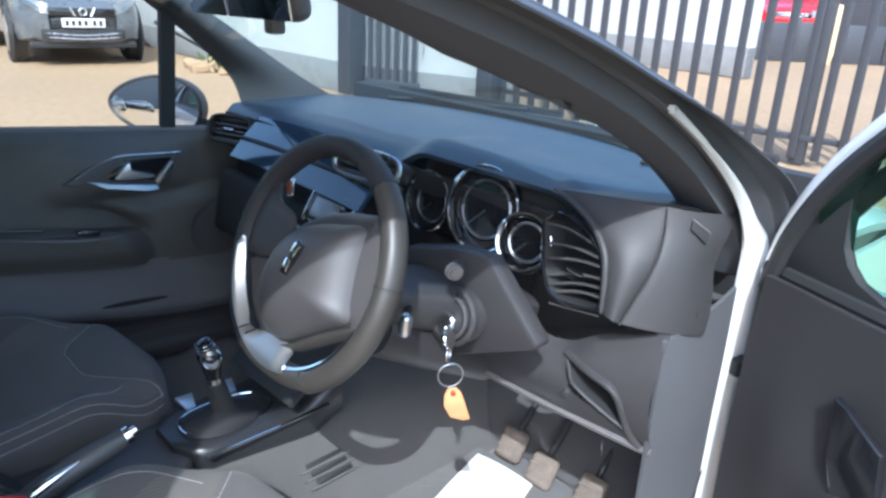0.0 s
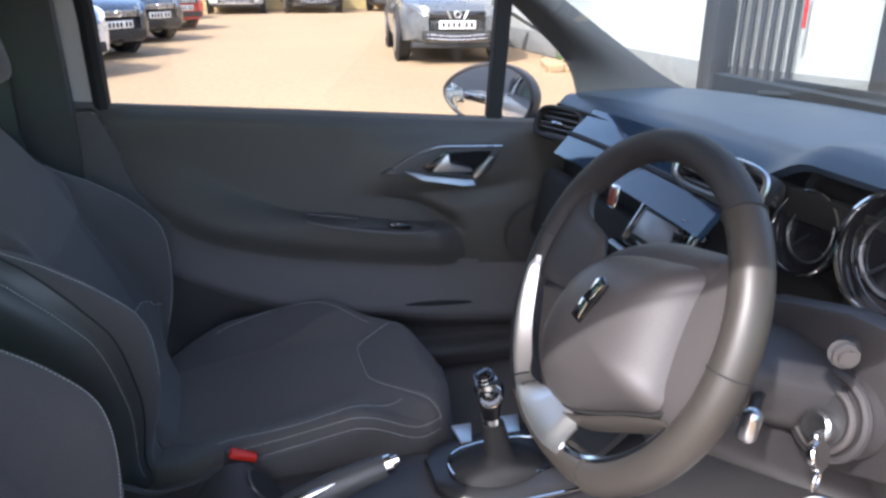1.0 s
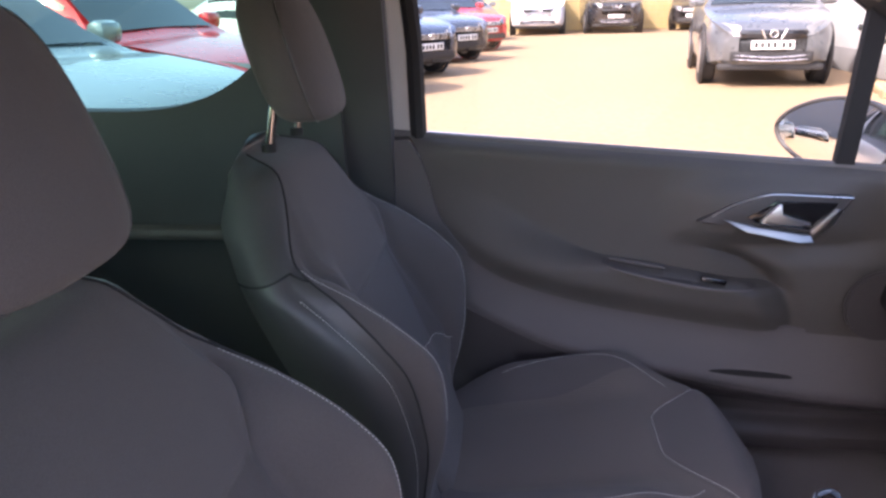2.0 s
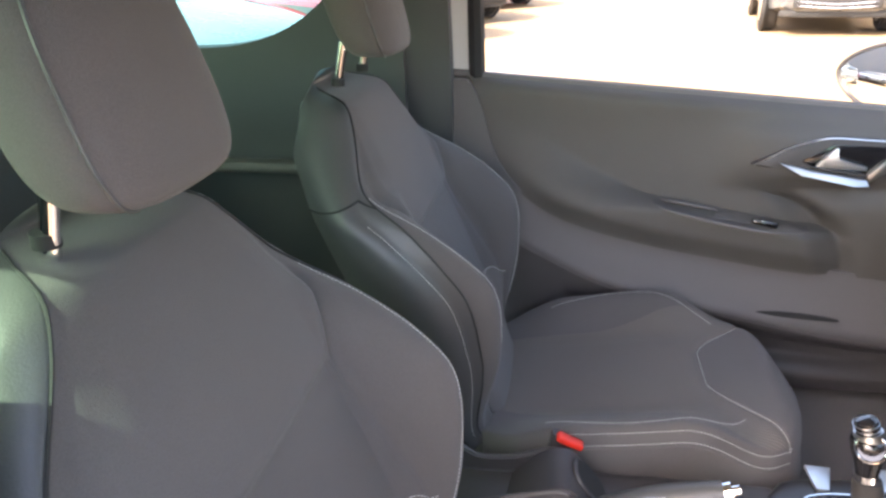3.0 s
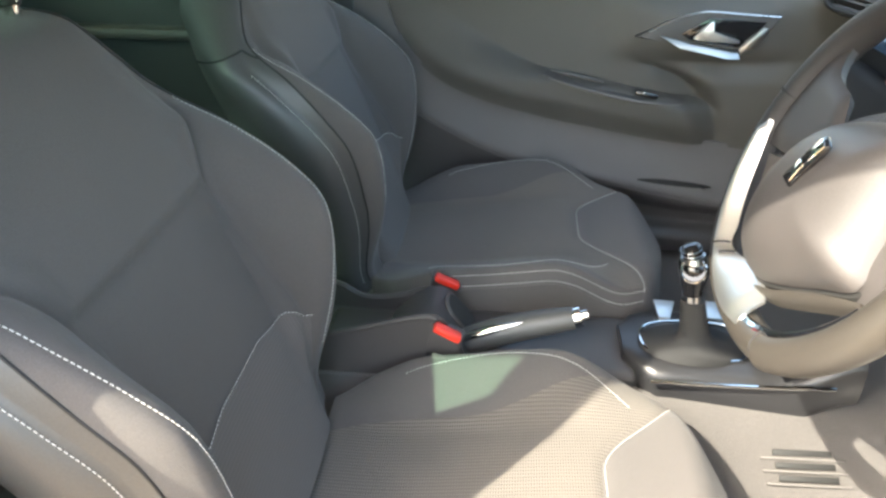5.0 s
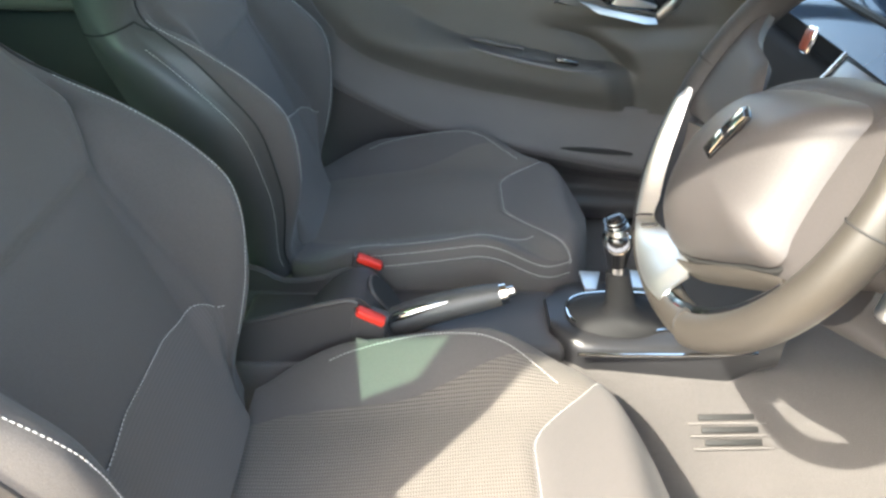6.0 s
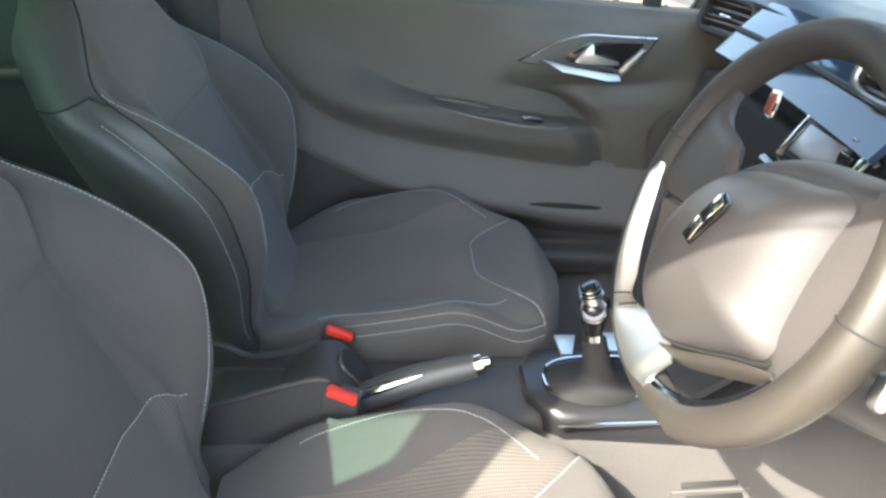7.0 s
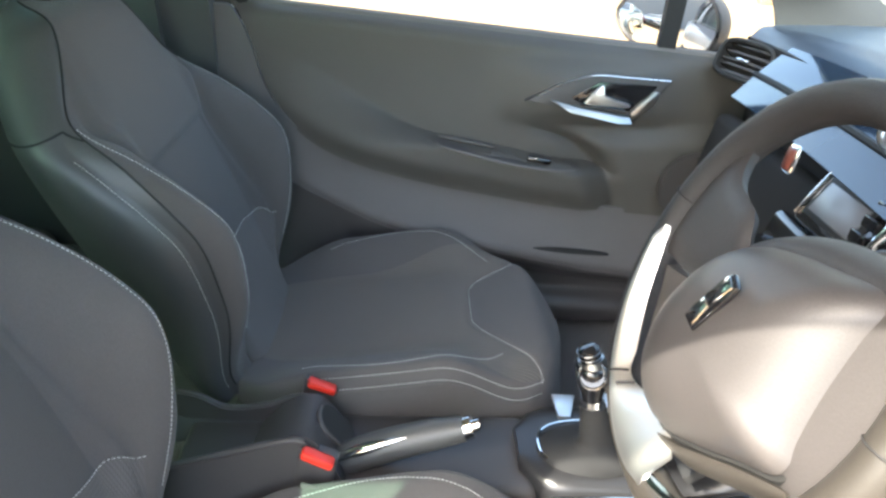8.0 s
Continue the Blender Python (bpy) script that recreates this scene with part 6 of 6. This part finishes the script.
passenger_seat = build_seat("black cloth and leather passenger seat with white stitching", pose(-0.335, 0, 0))
driver_seat = copy_thing(passenger_seat, pose(0.335, -0.025, 0))
for ob in driver_seat.children:
    if ob.name.startswith("head_restraint"):
        ob.location.z -= 0.014
    if ob.name.split(".")[0] in ("cushion_centre", "cushion_nose", "cushion_bolster", "cushion_skirt", "crest_stitching", "rim_stitching", "nose_stitching", "side_valance"):
        ob.location += Vector((0, 0.022, -0.024))
tagged(driver_seat, "black cloth and leather driver's seat partly in sunlight")


# ---- centre console, brake and gear lever ----
def console():
    c = thing("centre_console", "gloss black gear console with chrome surround", "console")
    rings = []
    for k in span(0, 1, 14):
        y = -0.072 + 0.327 * k
        z = 0.468 + 0.01 * k + 0.05 * smooth(0.7, 1.0, k)
        w = 0.086 + 0.022 * k - 0.045 * (1 - smooth(0.0, 0.14, k)) ** 2
        rings.append([Vector((w * math.copysign(abs(math.cos(a)) ** 0.4, math.cos(a)) + 0.0, y, z - 0.06 + 0.06 * math.copysign(abs(math.sin(a)) ** 0.35, math.sin(a)) * (1 if math.sin(a) > 0 else 0.55))) for a in (2 * math.pi * i / 32 for i in range(32))])
    part("console_body", loft(rings), SPOKE, c, "black satin console body")
    hoop = [Vector((0.013 + 0.050 * math.copysign(abs(math.cos(a)) ** 0.75, math.cos(a)), 0.047 + 0.091 * math.copysign(abs(math.sin(a)) ** 0.75, math.sin(a)), 0.475)) for a in (2 * math.pi * i / 48 for i in range(48))]
    part("chrome_surround", tube(hoop, 0.0024, 8, True), CHROME, c, "chrome gear surround")
    part("silver_plate", prism([(-0.097, -0.008), (-0.095, 0.028), (-0.044, 0.012), (-0.044, -0.006)], 0.006, Matrix(((1, 0, 0, 0), (0, 0, 1, 0), (0, -1, 0, 0.476), (0, 0, 0, 1))), 0.001), BRUSHED, c, "satin silver plate")
    part("silver_plate", prism([(-0.098, 0.070), (-0.096, 0.116), (-0.046, 0.100), (-0.048, 0.072)], 0.006, Matrix(((1, 0, 0, 0), (0, 0, 1, 0), (0, -1, 0, 0.478), (0, 0, 0, 1))), 0.001), BRUSHED, c, "satin silver plate")
    part("side_trim", tube([(0.104, -0.04, 0.462), (0.107, 0.10, 0.466), (0.108, 0.22, 0.472)], 0.003, 8), CHROME, c, "chrome side strip")
    part("lid_line", tube([(-0.07, 0.225, 0.512), (-0.005, 0.225, 0.512)], 0.0025, 6), CHROME, c)
    part("tunnel_trim", box((0.16, 0.50, 0.05), (0.0, -0.30, 0.425), 0.015, None, None, 3), GREYPLASTIC, c, "black tunnel trim")


console()


def gear_lever():
    g = thing("gear_lever", "chrome and black gear knob on a leather boot", "gear lever")
    rings = []
    for k in span(0, 1, 16):
        rr = 0.036 * (1 - smooth(0.0, 0.42, k)) + 0.0155 + 0.003 * (1 - k)
        fold = 0.07 * math.sin(9 * k) * (1 - k)
        rings.append([Vector((0.020 + 0.025 * smooth(0.0, 0.35, k) - 0.002 * k + rr * (1 + fold * math.sin(3 * a)) * math.cos(a), 0.035 - 0.02 * k + rr * 1.5 * math.sin(a) * (1 - 0.25 * k), 0.470 + 0.099 * k)) for a in (2 * math.pi * i / 28 for i in range(28))])
    part("boot", loft(rings), RUBBER, g, "creased black leather boot")
    part("collar", tube([(0.043, 0.014, 0.563), (0.042, 0.012, 0.580)], 0.014, 16), CHROME, g, "chrome collar")
    prof = [(0.0, 0.014), (0.2, 0.016), (0.45, 0.019), (0.7, 0.0225), (0.9, 0.022), (1.0, 0.014)]
    part("knob", tube([(0.0425, 0.012 - 0.006 * k, 0.58 + 0.058 * k) for k in span(0, 1, 14)], lambda k: curve_at(prof, k), 20), GLOSSBLACK, g, "gloss black knob")
    look_out = Vector((0.82, -0.30, 0.48)).normalized()
    q = look_out.to_track_quat("Z", "Y").to_matrix()
    eye = Vector((0.0425, 0.009, 0.618)) + look_out * 0.017
    part("knob_face", disc(0.0165, 0.008, Matrix.Translation(eye) @ q.to_4x4(), 28, bevel=0.002), GLOSSBLACK, g)
    part("knob_ring", ring(eye + look_out * 0.003, 0.0172, 0.0017, q, 32), CHROME, g, "chrome ring")
    part("knob_shoulder", tube([(0.0420, 0.006, 0.632), (0.0415, 0.003, 0.642)], lambda k: 0.0195 - 0.003 * k, 20), HANDLESATIN, g, "silver shoulder of the knob")
    part("knob_cap", tube([(0.0415, 0.003, 0.641), (0.0412, 0.000, 0.650), (0.041, -0.002, 0.657), (0.041, -0.003, 0.660)], lambda k: 0.0145 - 0.006 * k ** 4, 20), GLOSSBLACK, g, "gloss black cap")
    for dz in (0.646, 0.653):
        part("cap_line", ring((0.0412, 0.001 - 0.4 * (dz - 0.646), dz), 0.0145, 0.0007, pose(0, 0, 0, 14).to_3x3(), 28), SATIN, g, "thin silver line round the cap")


gear_lever()


def handbrake():
    h = thing("handbrake", "black handbrake lever with chrome grip trim and button", "handbrake")
    a, b = Vector((0.030, -0.375, 0.430)), Vector((0.034, -0.152, 0.518))
    line = [a.lerp(b, k) + Vector((0, 0, 0.008 * math.sin(math.pi * k))) for k in span(0, 1, 16)]
    part("lever", tube(line, lambda k: 0.0175 + 0.006 * math.sin(math.pi * k) ** 0.8, 16), LEATHER, h, "black leather covered lever")
    part("chrome_trim", tube([p + Vector((0.013, 0, 0.0165)) for p in line[3:12]], lambda k: 0.0015 + 0.0075 * math.sin(math.pi * min(1.0, 0.2 + 0.8 * k)) ** 1.4, 10), CHROME, h, "chrome trim of the grip")
    part("end_ring", tube([line[-1], line[-1].lerp(b, 1.0) + (b - a).normalized() * 0.012], 0.0165, 16), CHROME, h)
    part("button", tube([b + (b - a).normalized() * 0.010, b + (b - a).normalized() * 0.022], 0.009, 14), CHROME, h, "chrome release button")


handbrake()


def rear_console():
    """The moulded tray between the seats, its sides rising to a saddle between the belt buckles."""
    c = thing("rear_console", "black moulded tray with a raised saddle between the seats", "console")
    near = [(-0.60, 0.470), (-0.482, 0.505), (-0.40, 0.530), (-0.363, 0.534), (-0.340, 0.505), (-0.30, 0.435)]
    far = [(-0.60, 0.505), (-0.538, 0.496), (-0.496, 0.474), (-0.432, 0.480), (-0.386, 0.496), (-0.345, 0.480), (-0.30, 0.430)]
    for x, line in ((0.080, near), (-0.058, far)):
        lean = 0.006 if x > 0 else -0.004
        part("side_wall", sheet(lambda u, v: Vector((x + lean * v, -0.60 + 0.30 * u, curve_at(line, -0.60 + 0.30 * u) + (0.42 - curve_at(line, -0.60 + 0.30 * u)) * v)), span(0, 1, 30), span(0, 1, 6), 0.006), GREYPLASTIC, c, "curved tray side")
        part("rim", tube([(x, y, curve_at(line, y)) for y in span(-0.60, -0.36, 24)], 0.0045, 8), GREYPLASTIC, c)
    def tray(u, v):
        y = -0.60 + 0.20 * v
        return Vector((0.011 + 0.066 * u, y, 0.415 + 0.04 * smooth(0.6, 1.0, abs(u)) ** 2 + 0.03 * smooth(0.75, 1.0, 1 - v)))
    part("tray", sheet(tray, span(-1, 1, 14), span(0, 1, 14), 0.005), REARPLASTIC, c, "deep open tray")
    def saddle(u, v):
        y = -0.455 + 0.150 * v
        rise = curve_at([(-0.455, 0.450), (-0.430, 0.480), (-0.405, 0.506), (-0.380, 0.520), (-0.355, 0.518), (-0.338, 0.498), (-0.320, 0.465), (-0.305, 0.43)], y)
        slant = 0.014 * u
        return Vector((0.011 + (0.070 - 0.010 * math.sin(math.pi * v)) * u, y, rise + slant - 0.004 * (1 - u * u)))
    part("saddle", sheet(saddle, span(-1, 1, 18), span(0, 1, 30), 0.006), GREYPLASTIC, c, "smooth charcoal saddle")
    # the well that the brake lever rises from, sunk into the saddle's front slope
    slope = pose(0.000, -0.330, 0.487, 39.3, 0, 0)
    oval = [Vector((0.026 * math.copysign(abs(math.cos(k)) ** 0.7, math.cos(k)), 0.002, 0.034 * math.copysign(abs(math.sin(k)) ** 0.7, math.sin(k)))) for k in span(0, 2 * math.pi, 32)[:-1]]
    well = part("lever_well", loft([[p + Vector((0, 0.004, 0)) for p in oval], [p * 0.9 - Vector((0, 0.003, 0)) for p in oval]]), INK_SHADE, c, "dark well of the brake lever")
    rim = part("well_rim", tube(oval, 0.0035, 8, True, up=(0, 1, 0)), GREYPLASTIC, c, "raised rim of the well")
    well.matrix_basis = rim.matrix_basis = slope


rear_console()


def buckle(m):
    b = thing("seat_belt_buckle", "black seat belt buckle with red release button", "buckle", "buckles", m=m)
    part("housing", prism([(-0.026, 0.004), (0.024, -0.014), (0.006, -0.094), (-0.042, -0.080)], 0.022, pose(-0.011, 0, 0, 0, 0, 90), 0.004), GREYPLASTIC, b)
    part("emboss", box((0.003, 0.022, 0.022), (0.012, -0.012, -0.044), 0.001, pose(0, 0, 0, -16)), SOFTPLASTIC, b, "square embossed mark")
    part("button", box((0.018, 0.044, 0.012), (0, 0.0, 0.0), 0.004, pose(0, 0, 0, -26)), RED, b, "red release button")
    part("strap", box((0.006, 0.035, 0.08), (0, -0.022, -0.115), 0.002), RUBBER, b)
    return b


one = buckle(pose(-0.074, -0.357, 0.502, 0, 0, 4))
copy_thing(one, pose(0.097, -0.341, 0.521, 0, 0, -3))


# ---- footwell ----
def pedals():
    for x, y, z, name in ((0.300, 0.580, 0.318, "clutch pedal"), (0.398, 0.565, 0.312, "brake pedal"), (0.500, 0.60, 0.30, "accelerator pedal")):
        p = thing("pedal", "dusty rubber " + name + " on a steel arm", "pedal", "pedals")
        part("pad", box((0.062, 0.026, 0.072), (x, y, z), 0.012, pose(0, 0, 0, -38, 0, 6), None, 3), DUSTY, p, "tan dusty rubber pad")
        for i in range(4):
            part("rib", box((0.054, 0.004, 0.006), Vector((x, y, z)) + pose(0, 0, 0, -38).to_3x3() @ Vector((0, -0.012, -0.024 + 0.016 * i)), 0.001, pose(0, 0, 0, -38, 0, 6)), DUSTY, p)
        part("arm", tube(spline([(x, y + 0.015, z + 0.02), (x, y + 0.09, z + 0.11), (x, y + 0.11, z + 0.24)], 8), 0.008, 8), RUBBER, p)


pedals()


def mats():
    m = part("floor_mat", sheet(lambda u, v: Vector((0.215 + 0.405 * u, 0.05 + 0.50 * v, 0.284 + 0.004 * noise.noise(Vector((u * 5, v * 5, 0))))), span(0, 1, 16), span(0, 1, 16), 0.008), MAT_PILE)
    tagged(m, "grey pile floor mat in the driver's footwell", "floor mat")
    for i in range(3):
        rib = pose(0.140 + 0.013 * i, 0.185 + 0.004 * i, 0.376 - 0.0125 * i, 0, 42, 2)
        part("heel_slot", box((0.009, 0.085, 0.004), (0, 0, 0), 0.0015, rib), INK_SHADE, m, "dark moulded slot")
        part("heel_ridge", box((0.003, 0.120, 0.006), (0, 0, 0), 0.0012, pose(0.0065, 0, -0.006) @ rib), DUST_GLINT, m, "pale worn ridge")
    s = tagged(part("paper_sheet", sheet(lambda u, v: Vector((0.254 + 0.150 * u + 0.058 * v, 0.517 + 0.010 * u - 0.195 * v, 0.298 + 0.006 * math.sin(3 * u + 2 * v))), span(0, 1, 8), span(0, 1, 8), 0.0006), PAPER), "sheet of white paper lying on the floor mat", "paper")


mats()
